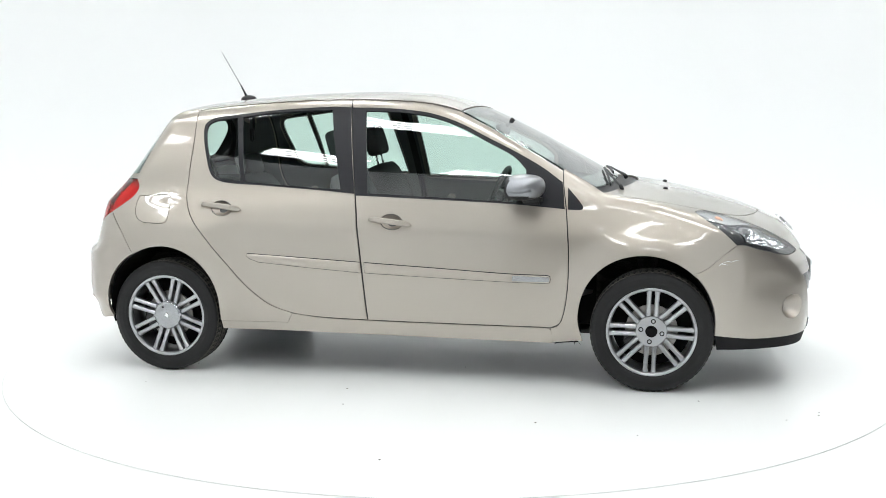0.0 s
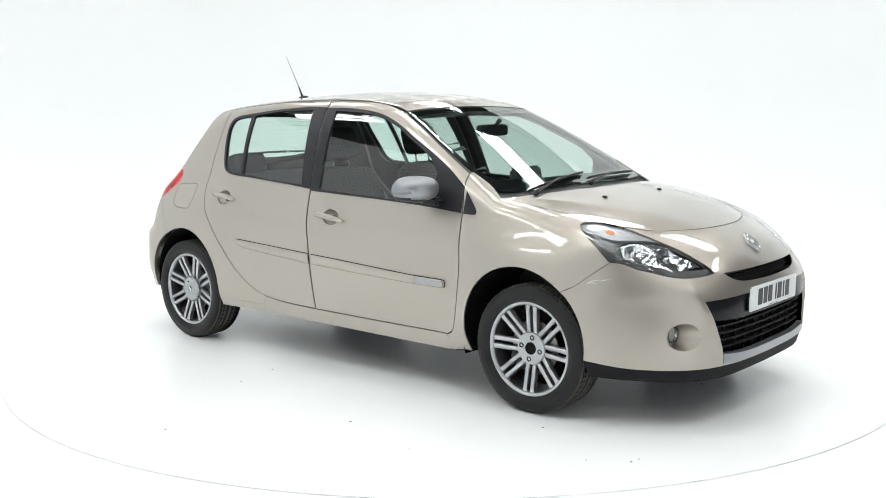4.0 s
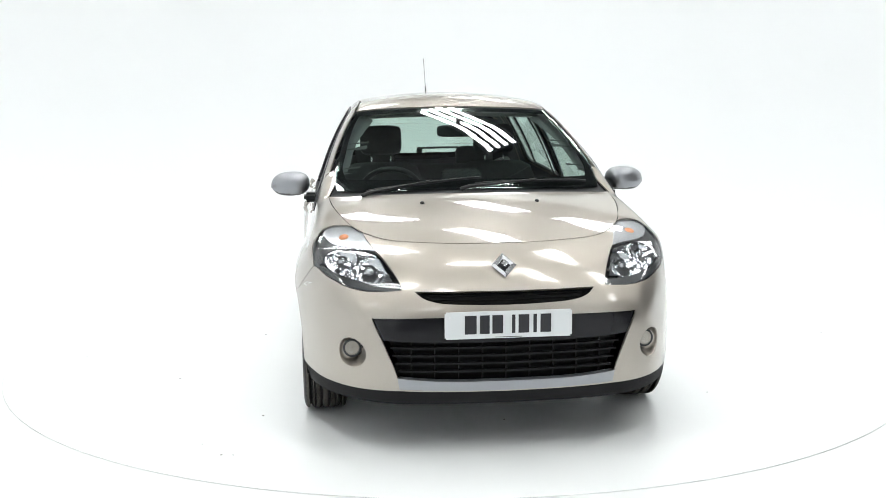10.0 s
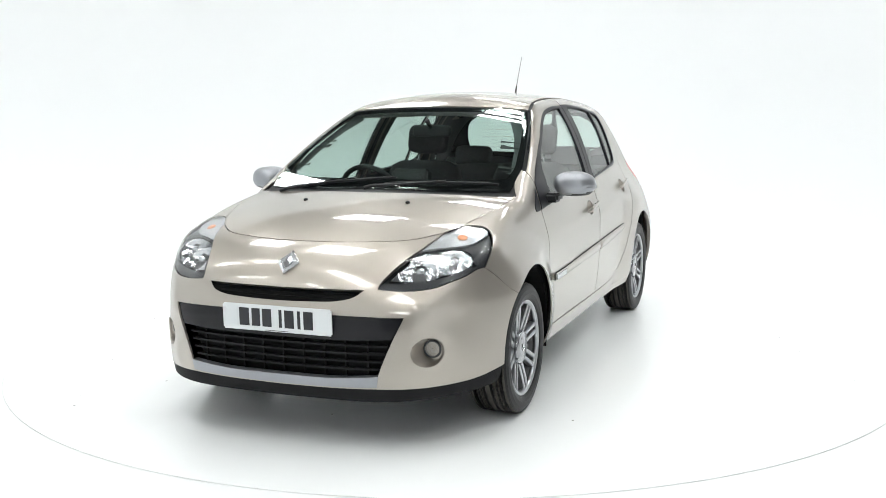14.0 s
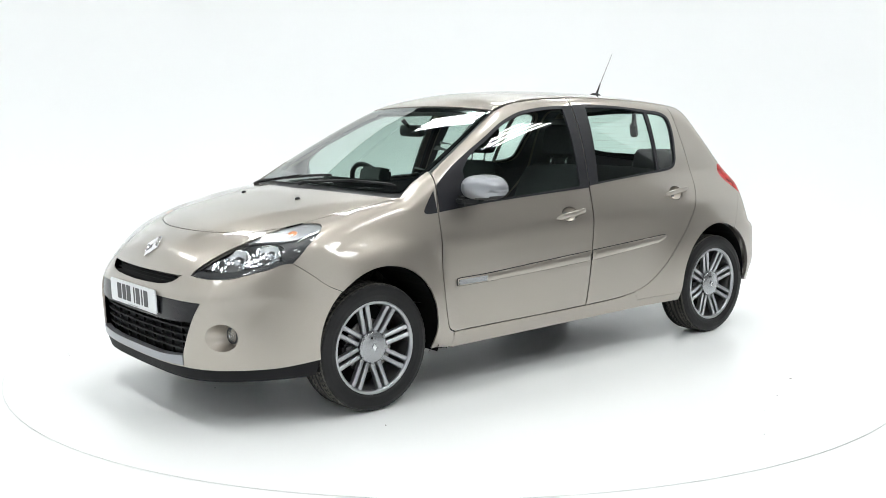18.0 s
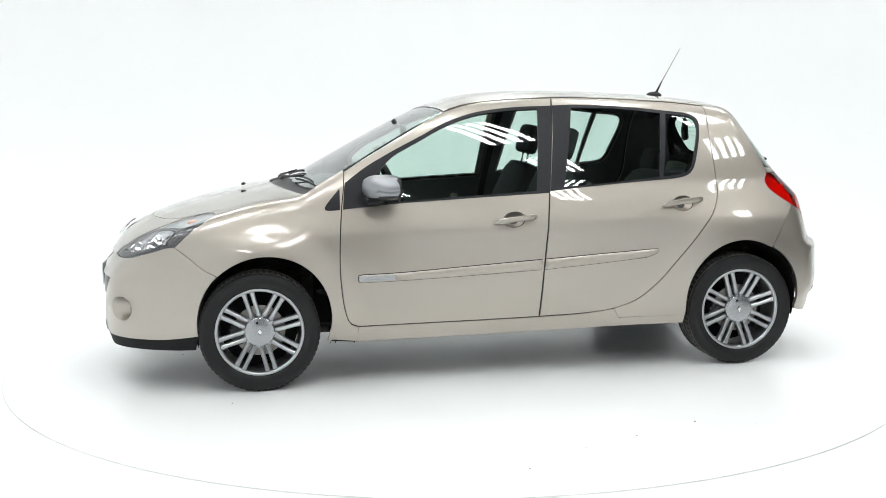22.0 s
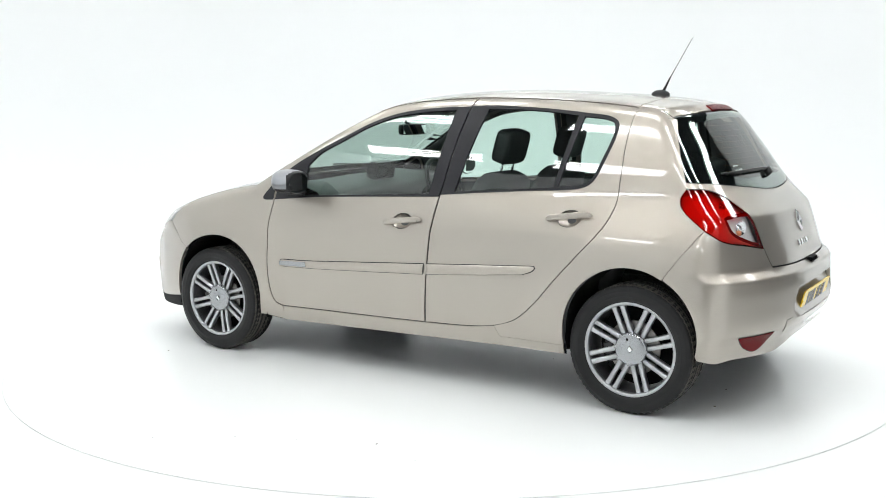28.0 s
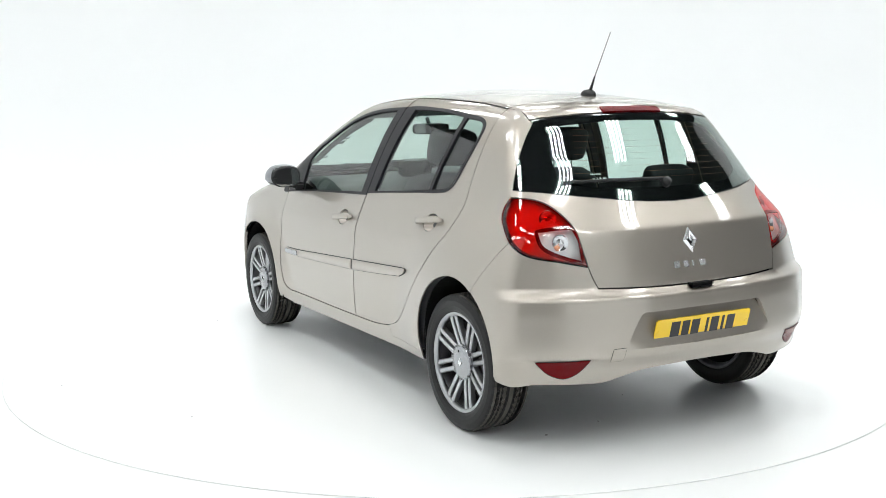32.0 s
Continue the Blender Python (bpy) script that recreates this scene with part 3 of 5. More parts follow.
GLASS_R = ring(*[into(chart_side, l) for l in (
    side_pts((-0.311, 0.985), (-0.405, 1.394)), side_pts((-0.405, 1.394), (-0.60, 1.390), (-0.75, 1.380), (-0.908, 1.360)),
    side_pts((-0.908, 1.360), (-0.850, 1.024)), side_pts((-0.850, 1.024), (-0.6, 1.005), (-0.311, 0.985)))])
GLASS_Q = ring(*[into(chart_side, l) for l in (
    side_pts((-0.874, 1.027), (-0.942, 1.356)), side_pts((-0.942, 1.356), (-1.06, 1.342), (-1.098, 1.325), (-1.108, 1.295), (-1.098, 1.235), (-1.068, 1.145), (-1.045, 1.080), (-1.025, 1.055), (-0.99, 1.040), (-0.874, 1.027)))])
DLO_F = ring(*[into(chart_side, l) for l in (
    DLO_TOP_F + side_pts((-0.293, 1.408)), side_pts((-0.293, 1.408), (-0.2275, 0.957)), side_pts((-0.2275, 0.957), (0.299, 0.936), (0.590, 0.922), (0.856, 0.900)), side_pts((0.856, 0.900), (0.846, 1.0), (0.840, 1.032)))])
DLO_R = ring(*[into(chart_side, l) for l in (
    side_pts((-0.3005, 1.409), (-0.406, 1.413), (-0.601, 1.405), (-0.750, 1.395), (-0.944, 1.375), (-1.085, 1.354), (-1.124, 1.325), (-1.122, 1.262), (-1.088, 1.147),
              (-1.060, 1.075), (-1.034, 1.042), (-0.990, 1.022), (-0.724, 1.002), (-0.430, 0.982), (-0.2335, 0.966)), side_pts((-0.2335, 0.966), (-0.3005, 1.409)))])
DOOR_F = out(chart_side, DOOR_FRONT, side_pts((0.79, 0.303), (0.16, 0.306), (-0.161, 0.310)), DOOR_SPLIT[::-1], GUTTER[3::-1], A_PILLAR[::-1])
DOOR_R = out(chart_side, DOOR_SPLIT, DOOR_REAR, GUTTER[:2:-1])
LAMP_T_OUT = [(-1.490, 0.692, 1.033), (-1.470, 0.706, 0.995), (-1.483, 0.723, 0.952), (-1.530, 0.738, 0.911), (-1.603, 0.747, 0.860)]
LAMP_T_LOW = [(-1.603, 0.747, 0.860), (-1.681, 0.690, 0.811), (-1.745, 0.612, 0.784), (-1.800, 0.515, 0.764)]
LAMP_T_IN = [(-1.800, 0.515, 0.764), (-1.772, 0.526, 0.838), (-1.736, 0.536, 0.909), (-1.695, 0.556, 0.964), (-1.650, 0.590, 1.008), (-1.590, 0.648, 1.031), (-1.490, 0.692, 1.033)]
def settled(line):
    """The points beyond the corner, moved across the car until they lie on the skin."""
    out_pts = []
    for x, y, z in line:
        out_pts.append(tuple(skin(chart_side, np.array([(x, z)]))[0]) if y > 0.66 else (x, y, z))
    return out_pts


LAMP_T_OUT, LAMP_T_LOW, LAMP_T_IN = settled(LAMP_T_OUT), settled(LAMP_T_LOW), settled(LAMP_T_IN)
TAIL_SPLIT = [tuple(p) for p in skin(chart_side, np.array([(-1.603, 0.860), (-1.520, 0.75), (ARCH_R[-1][0], ARCH_R[-1][2])]))]
GLASS_EDGE = [(-1.372, 0.545, 1.345), (-1.400, 0.592, 1.275), (-1.440, 0.640, 1.17), (-1.482, 0.680, 1.068), (-1.490, 0.692, 1.033)]
GLASS_EDGE = [tuple(p) for p in skin(chart_side, np.array([(x, z) for x, _, z in GLASS_EDGE]))]
ROOF_TAIL = top_pts((-1.19, 0.503), (-1.30, 0.505), (-1.36, 0.51))
QUARTER = out(chart_side, DOOR_REAR[::-1][:-2], side_pts((-0.574, 0.337), (-0.60, 0.285)), side_pts((-0.60, 0.285), (-0.963, 0.29)), [(-0.963, 0, 0.29)] + ARCH_R, TAIL_SPLIT[::-1],
              LAMP_T_OUT[::-1], [GLASS_EDGE[4], GLASS_EDGE[3], GLASS_EDGE[2], GLASS_EDGE[1], GLASS_EDGE[0], ROOF_TAIL[2]], ROOF_TAIL[::-1])
SILL = out(chart_side, side_pts((0.79, 0.303), (0.16, 0.306), (-0.161, 0.310), (-0.428, 0.319), (-0.574, 0.337)), side_pts((-0.574, 0.337), (-0.60, 0.285)),
           side_pts((-0.60, 0.285), (-0.963, 0.29)), side_pts((-0.963, 0.29), (-0.96, 0.243)), side_pts((-0.96, 0.243), (-0.43, 0.236), (0.16, 0.228), (0.80, 0.222)),
           side_pts((0.80, 0.222), (0.80, 0.25), (0.79, 0.303)))


def oval(cx, cz, rx, rz, n=28, tilt=0.0):
    a = np.linspace(0, 2 * math.pi, n, endpoint=False)
    u, v = rx * np.cos(a), rz * np.sin(a)
    t = radians(tilt)
    return np.stack([cx + u * math.cos(t) - v * math.sin(t), cz + u * math.sin(t) + v * math.cos(t)], 1)


def domed(outline, low, high, width):
    """Lifts a strip off the skin, rounded towards its edges."""
    def lift(p, n):
        d = np.min(np.linalg.norm(p[:, None, (0, 2)] - outline[None], axis=2), axis=1)
        h = low + (high - low) * np.clip(d / width, 0, 1) ** 0.6
        return p + n * h[:, None], n
    return lift


def proud(h):
    return lambda p, n: (p + n * h, n)


def bowl(cx, cz, rx, rz, deep, pull=1.0):
    """Presses the skin in like a bowl, deepest in its middle."""
    def lift(p, n):
        r2 = np.clip(((p[:, 0] - cx) / rx) ** 2 + ((p[:, 2] - cz) / rz) ** 2, 0, 1)
        q = p - n * (deep * (1 - r2))[:, None]
        tilt = np.stack([(p[:, 0] - cx) / rx ** 2, np.zeros(len(p)), (p[:, 2] - cz) / rz ** 2], 1) * deep * 2
        m = n - tilt * pull
        return q, m / np.linalg.norm(m, axis=1, keepdims=True)
    return lift


HANDLES = {"front": ((0.083, 0.812), (-0.148, 0.838), (-0.026, 0.828)), "rear": ((-0.845, 0.876), (-1.078, 0.900), (-0.962, 0.885))}
CUPS = {k: oval(v[2][0], v[2][1], 0.056, 0.036, tilt=-6) for k, v in HANDLES.items()}
MOULD_F = ring([(0.790, 0.553), (0.788, 0.570), (0.770, 0.574)], [(0.770, 0.574), (0.594, 0.577), (0.2, 0.598), (-0.171, 0.618)], [(-0.171, 0.618), (-0.165, 0.564)],
               [(-0.165, 0.564), (0.2, 0.549), (0.594, 0.536), (0.77, 0.534)], [(0.77, 0.534), (0.788, 0.538), (0.790, 0.553)], gap=0.015)
MOULD_R = ring([(-0.183, 0.564), (-0.189, 0.619)], [(-0.189, 0.619), (-0.5, 0.637), (-0.79, 0.653)], [(-0.79, 0.653), (-0.812, 0.650), (-0.80, 0.632), (-0.742, 0.609)],
               [(-0.742, 0.609), (-0.5, 0.588), (-0.183, 0.564)], gap=0.015)
BADGE = ring([(0.783, 0.542), (0.600, 0.543)], [(0.600, 0.543), (0.600, 0.570)], [(0.600, 0.570), (0.783, 0.567)], [(0.783, 0.567), (0.787, 0.555), (0.783, 0.542)], gap=0.015)
FLAP = ring([(-1.453, 0.945), (-1.30, 0.952), (-1.27, 0.945), (-1.262, 0.925)], [(-1.262, 0.925), (-1.262, 0.83), (-1.268, 0.81), (-1.29, 0.803), (-1.40, 0.806)],
            [(-1.40, 0.806), (-1.44, 0.825), (-1.462, 0.86), (-1.465, 0.92), (-1.453, 0.945)], gap=0.015)


def handle_bar(side, which, door):
    (x0, z0), (x1, z1), _ = HANDLES[which]
    n = 26
    verts, faces = [], []
    for i in range(n + 1):
        u = i / n
        x, z = x0 + (x1 - x0) * u, z0 + (z1 - z0) * u
        p = skin(chart_side, np.array([(x, z)]))[0]
        nr = gradient(p[None])[0]
        end = min(u, 1 - u) * 2
        rise = 0.008 + 0.020 * min(1.0, end * 2.6) ** 0.5
        half_h = 0.0145 * min(1.0, max(0.12, end * 5) ** 0.5)
        half_t = 0.0085 * min(1.0, max(0.2, end * 4))
        c = p + nr * rise
        for k in range(12):
            a = 2 * math.pi * k / 12
            ca, sa = math.cos(a), math.sin(a)
            v = c + nr * half_t * math.copysign(abs(ca) ** 0.7, ca) + np.array((0, 0, 1)) * half_h * math.copysign(abs(sa) ** 0.7, sa)
            verts.append(v * (1, -1 if side else 1, 1))
    for i in range(n):
        for k in range(12):
            a, b = i * 12 + k, i * 12 + (k + 1) % 12
            f = (a, b, b + 12, a + 12)
            faces.append(f[::-1] if not side else f)
    faces.append(tuple(range(12)))
    faces.append(tuple(n * 12 + k for k in reversed(range(12))))
    return mesh_object("door_handle", verts, faces, PAINT, door)


for r in SIDES:
    wing = panel("front_wing", chart_wing, WING, PAINT, car, right=r, gap=0.022, seam=0.0012)
    tri = out(chart_side, side_pts((0.868, 1.005), (0.907, 0.963), (0.943, 0.918), (0.947, 0.905), (0.935, 0.898), (0.870, 0.899)), side_pts((0.870, 0.899), (0.868, 1.005)), gap=0.012)
    panel("mirror_triangle", chart_side, tri, SATIN_BLACK, wing, "black plastic corner trim", right=r, gap=0.02, lift=proud(0.003), depth=0.004, seam=0.0)
    door = panel("front_door", chart_side, DOOR_F, PAINT, car, right=r, seam=0.0042, holes=[GLASS_F, CUPS["front"]], gap=0.025)
    panel("window_trim", chart_side, DLO_F, SATIN_BLACK, door, "satin black window surround", right=r, holes=[GLASS_F], lift=proud(0.003), depth=0.012, seam=0.001)
    panel("side_window", chart_side, GLASS_F, WINDOW_GLASS, door, "green-tinted glass", right=r, inset=0.006, depth=0, seam=-0.004)
    panel("handle_cup", chart_side, CUPS["front"], PAINT, door, right=r, gap=0.008, lift=bowl(*HANDLES["front"][2], 0.062, 0.040, 0.036), depth=0, seam=-0.001)
    handle_bar(r, "front", door)
    panel("door_seal", chart_side, DOOR_F, RUBBER_SEAL, door, right=r, holes=[shrink(DOOR_F, 0.022)], inset=0.012, depth=0, seam=-0.004, gap=0.03)
    panel("moulding_gasket", chart_side, MOULD_F, RUBBER_SEAL, door, right=r, lift=proud(0.0015), depth=0, seam=-0.0022, gap=0.03)
    mould = panel("side_moulding", chart_side, MOULD_F, PAINT, car, "raised rubbing strip in body colour", right=r, lift=domed(MOULD_F, 0.006, 0.015, 0.016), depth=0.012, seam=0.001, gap=0.012, own_normals=True)
    panel("badge_strip", chart_side, BADGE, SATIN_SILVER, mould, "silver trim badge", right=r, lift=proud(0.0165), depth=0.006, seam=0.0, gap=0.012)
    door = panel("rear_door", chart_side, DOOR_R, PAINT, car, right=r, seam=0.0042, holes=[GLASS_R, GLASS_Q, CUPS["rear"]], gap=0.025)
    panel("window_trim", chart_side, DLO_R, SATIN_BLACK, door, "satin black window surround", right=r, holes=[GLASS_R, GLASS_Q], lift=proud(0.003), depth=0.012, seam=0.001)
    panel("side_window", chart_side, GLASS_R, WINDOW_GLASS, door, "green-tinted glass", right=r, inset=0.006, depth=0, seam=-0.004)
    panel("quarter_light", chart_side, GLASS_Q, WINDOW_GLASS, door, "green-tinted fixed glass", right=r, inset=0.006, depth=0, seam=-0.004)
    panel("handle_cup", chart_side, CUPS["rear"], PAINT, door, right=r, gap=0.008, lift=bowl(*HANDLES["rear"][2], 0.062, 0.040, 0.036), depth=0, seam=-0.001)
    handle_bar(r, "rear", door)
    panel("door_seal", chart_side, DOOR_R, RUBBER_SEAL, door, right=r, holes=[shrink(DOOR_R, 0.022)], inset=0.012, depth=0, seam=-0.004, gap=0.03)
    panel("moulding_gasket", chart_side, MOULD_R, RUBBER_SEAL, door, right=r, lift=proud(0.0015), depth=0, seam=-0.0022, gap=0.03)
    panel("side_moulding", chart_side, MOULD_R, PAINT, door, "raised rubbing strip in body colour", right=r, lift=domed(MOULD_R, 0.006, 0.015, 0.016), depth=0.012, seam=0.001, gap=0.012, own_normals=True)
    quarter = panel("rear_quarter_panel", chart_side, QUARTER, PAINT, car, right=r, holes=[FLAP] if r else [], gap=0.022, seam=0.0)
    if r:
        panel("fuel_flap", chart_side, FLAP, PAINT, quarter, right=r, gap=0.02, own_normals=True)
    panel("sill", chart_side, SILL, PAINT, car, right=r, gap=0.025, seam=0.0014)

# -- panels across the car --
panel("bonnet", chart_top, both(chart_top, HOOD_BACK, HOOD_SIDE, HOOD_NOSE), PAINT, car, gap=0.028)
panel("roof", chart_top, both(chart_top, top_pts((0.300, 0.0), (0.300, 0.30), (0.296, 0.535)), GUTTER, top_pts((-1.19, 0.503), (-1.20, 0.30), (-1.205, 0.0))), PAINT, car, gap=0.028)
panel("scuttle_panel", chart_top, both(chart_top, top_pts((1.05, 0.0), (1.03, 0.3), (0.985, 0.55), (0.94, 0.668)), top_pts((0.94, 0.668), (1.04, 0.705)), HOOD_BACK[::-1]), BLACK_PLASTIC, car,
      "black plastic scuttle below the windscreen", inset=0.012, gap=0.025)
SCREEN = both(chart_top, top_pts((1.085, 0.0), (1.07, 0.30), (1.025, 0.56), (1.00, 0.66)), SCREEN_SIDE, top_pts((0.30, 0.532), (0.302, 0.30), (0.304, 0.0)))
screen = panel("windscreen", chart_top, SCREEN, SCREEN_GLASS, car, "large green-tinted windscreen", depth=0, seam=0.001, inset=0.002, gap=0.028)
panel("windscreen_border", chart_top, SCREEN, FRIT, screen, "black printed border of the glass", inset=0.006, depth=0, seam=0.0,
      holes=[both(chart_top, top_pts((0.99, 0.0), (0.975, 0.30), (0.935, 0.54), (0.915, 0.615)), top_pts((0.915, 0.615), (0.83, 0.628), (0.741, 0.615), (0.594, 0.588), (0.447, 0.553), (0.345, 0.520)),
                  top_pts((0.345, 0.520), (0.345, 0.30), (0.347, 0.0)))])
GLASS_TOP = [(-1.43, 0, 1.378), (-1.43, 0.16, 1.375), (-1.418, 0.36, 1.363), (-1.40, 0.47, 1.353), (-1.372, 0.545, 1.345)]
GLASS_LOW = [(-1.490, 0.692, 1.064), (-1.61, 0.61, 1.058), (-1.703, 0.421, 1.036), (-1.747, 0.158, 1.009), (-1.752, 0.0, 1.003)]
SPOILER_END = [tuple(p) for p in solve_on(*chart_rear(np.array([(y, z + 0.004) for _, y, z in GLASS_TOP[:4]])))]
SPOILER = both(chart_top, top_pts((-1.205, 0.0), (-1.20, 0.30), (-1.19, 0.503)), ROOF_TAIL[:2] + [ROOF_TAIL[2]], [ROOF_TAIL[2]] + SPOILER_END[::-1])
REAR_GLASS = both(chart_tail, GLASS_TOP, GLASS_EDGE[:3] + [(-1.490, 0.692, 1.064)], GLASS_LOW)
GLASS_SEE = both(chart_tail, [(-1.45, 0, 1.345), (-1.45, 0.2, 1.340), (-1.43, 0.40, 1.325)], [(-1.43, 0.40, 1.325), (-1.47, 0.46, 1.28), (-1.54, 0.50, 1.17), (-1.58, 0.50, 1.11)],
                 [(-1.58, 0.50, 1.11), (-1.70, 0.40, 1.075), (-1.73, 0.0, 1.06)])
TAILGATE = both(chart_tail, GLASS_LOW[::-1], [GLASS_LOW[0], LAMP_T_IN[-1]], LAMP_T_IN[::-1], [LAMP_T_IN[0], (-1.83, 0.503, 0.715), (-1.857, 0.488, 0.681)],
                [(-1.857, 0.488, 0.681), (-1.906, 0.285, 0.673), (-1.919, 0.0, 0.669)])
tailgate = panel("tailgate", chart_tail, TAILGATE, PAINT, car, gap=0.013)
panel("rear_window", chart_tail, REAR_GLASS, WINDOW_GLASS, tailgate, "dark-edged rear window", depth=0, seam=0.002, gap=0.03)
panel("rear_window_border", chart_tail, REAR_GLASS, FRIT, tailgate, "black printed border of the glass", inset=0.004, depth=0, seam=0.0, holes=[GLASS_SEE])
spoiler = panel("roof_spoiler", chart_top, SPOILER, PAINT, tailgate, gap=0.022)
BRAKE_LIGHT = both(chart_tail, [(-1.40, 0, 1.405), (-1.40, 0.08, 1.4045), (-1.40, 0.160, 1.402)], [(-1.40, 0.160, 1.402), (-1.41, 0.165, 1.381)], [(-1.41, 0.165, 1.381), (-1.41, 0.08, 1.383), (-1.41, 0, 1.3835)], gap=0.01)
panel("brake_light", chart_tail, BRAKE_LIGHT, DARK_RED, tailgate, "dark red high-level brake light", gap=0.012, seam=0.0, lift=proud(0.005), depth=0.012)

# -- front bumper with its openings --
def plate_floor(p, n):
    """The sloping floor of the sunk plate recess."""
    x = np.maximum(p[:, 0], -1.917 + 0.25 * (p[:, 2] - 0.43))
    return np.stack([x, p[:, 1], p[:, 2]], 1), n


def front_hollow(p, n):
    """The soft hollow in the bumper's corner below the headlamp."""
    y, z = np.abs(p[:, 1]), p[:, 2]
    d = 0.011 * np.exp(-((y - 0.70) / 0.065) ** 2 - ((z - 0.56) / 0.095) ** 2) - 0.003 * np.exp(-((y - 0.585 + 0.25 * (0.62 - z)) / 0.022) ** 2 - ((z - 0.60) / 0.05) ** 2)
    return p - n * d[:, None], n


FOG_A, FOG_Z = math.atan2(0.633, 1.970 - FRONT_AXIS), 0.418
FOG_RA, FOG_RZ = 0.074, 0.061
FOG = np.stack([FOG_A + FOG_RA * np.cos(np.linspace(0, 2 * math.pi, 30, endpoint=False)), FOG_Z + FOG_RZ * np.sin(np.linspace(0, 2 * math.pi, 30, endpoint=False))], 1)
SLOT = both(chart_nose, [(2.054, 0, 0.670), (2.050, 0.18, 0.671), (2.022, 0.372, 0.671)], [(2.022, 0.372, 0.671), (2.045, 0.335, 0.645), (2.064, 0.275, 0.629), (2.078, 0.14, 0.621), (2.081, 0, 0.618)], gap=0.012)
MOUTH = both(chart_nose, [(2.092, 0, 0.572), (2.08, 0.3, 0.572), (2.024, 0.548, 0.567)], [(2.024, 0.548, 0.567), (2.052, 0.510, 0.478), (2.066, 0.450, 0.330), (2.063, 0.441, 0.277)],
             [(2.063, 0.441, 0.277), (2.08, 0.2, 0.268), (2.08, 0, 0.265)], gap=0.02)
BUMPER = both(chart_nose, HOOD_NOSE[::-1], LAMP_IN, LAMP_LOW, BUMPER_SPLIT, ARCH_F_NOSE,
              [ARCH_F_NOSE[-1], (1.754, 0.769, 0.276), (1.859, 0.714, 0.272), (1.976, 0.616, 0.270), (2.063, 0.441, 0.270)], [(2.063, 0.441, 0.270), (2.08, 0.2, 0.262), (2.08, 0, 0.259)])
FOG_R = FOG * (-1, 1)
bumper = panel("front_bumper", chart_nose, BUMPER, PAINT, car, holes=[SLOT, MOUTH, FOG, FOG_R], gap=0.016, seam=0.0006, depth=0.02, lift=front_hollow, own_normals=True)
panel("upper_grille", chart_nose, SLOT, DEEP_BLACK, bumper, "narrow black grille slot", inset=0.035, wall_to=0.004, seam=-0.002)
panel("lower_grille_back", chart_nose, MOUTH, DEEP_BLACK, bumper, "black lower grille", inset=0.06, wall_to=0.004, seam=-0.002)


BAND = both(chart_nose, [(2.092, 0, 0.572), (2.08, 0.3, 0.571), (2.024, 0.546, 0.566)], [(2.024, 0.546, 0.566), (2.052, 0.508, 0.478)], [(2.052, 0.508, 0.478), (2.085, 0.3, 0.468), (2.095, 0, 0.464)])
panel("grille_band", chart_nose, BAND, GLOSS_BLACK, bumper, "gloss black bar behind the plate", inset=0.008, depth=0.02, seam=0.002)
STRIP = both(chart_nose, [(2.085, 0, 0.306), (2.08, 0.25, 0.310), (2.066, 0.450, 0.327)], [(2.066, 0.450, 0.327), (2.063, 0.443, 0.279)], [(2.063, 0.443, 0.279), (2.08, 0.2, 0.268), (2.08, 0, 0.265)])
panel("bumper_strip", chart_nose, STRIP, CAP_SILVER, bumper, "satin silver strip under the grille", lift=proud(0.004), depth=0.03, seam=0.001)
for k in range(4):
    z = 0.338 + k * 0.033
    y = 0.452 + (z - 0.33) * 0.36
    bar = both(chart_nose, [(2.09, 0, z + 0.005), (2.06, y, z + 0.012)], [(2.06, y, z + 0.012), (2.06, y, z + 0.004)], [(2.06, y, z + 0.004), (2.09, 0, z - 0.003)])
    panel("grille_slat", chart_nose, bar, LIP_BLACK, bumper, inset=0.030, depth=0.02, seam=0.0)
for k in range(9):
    y = (k - 4) * 0.098
    bar = ring([(y - 0.003, 0.30), (y + 0.003, 0.30)], [(y + 0.003, 0.30), (y + 0.003, 0.47)], [(y + 0.003, 0.47), (y - 0.003, 0.47)], [(y - 0.003, 0.47), (y - 0.003, 0.30)])
    panel("grille_upright", chart_front, bar, LIP_BLACK, bumper, inset=0.040, depth=0.012, seam=0.0)
for k in range(2):
    z = 0.636 + k * 0.014
    bar = both(chart_nose, [(2.06, 0, z + 0.003), (2.04, 0.33, z + 0.006)], [(2.04, 0.33, z + 0.006), (2.04, 0.33, z + 0.001)], [(2.04, 0.33, z + 0.001), (2.06, 0, z - 0.002)])
    panel("grille_slat", chart_nose, bar, DEEP_BLACK, bumper, inset=0.026, depth=0.012, seam=0.0)
LIP = both(chart_nose, [(2.08, 0, 0.262), (2.08, 0.2, 0.264), (2.063, 0.441, 0.272), (1.976, 0.616, 0.272), (1.859, 0.714, 0.274), (1.754, 0.769, 0.278), ARCH_F_NOSE[-1]],
           [ARCH_F_NOSE[-1], (1.60, 0.80, 0.222)], [(1.60, 0.80, 0.224), (1.70, 0.76, 0.221), (1.876, 0.69, 0.219), (1.969, 0.60, 0.216), (2.05, 0.40, 0.210), (2.05, 0, 0.204)])
panel("bumper_lip", chart_nose, LIP, LIP_BLACK, bumper, "textured black lower lip", inset=0.006, depth=0.06, seam=0.0)


FOG_FLOOR = 1.908


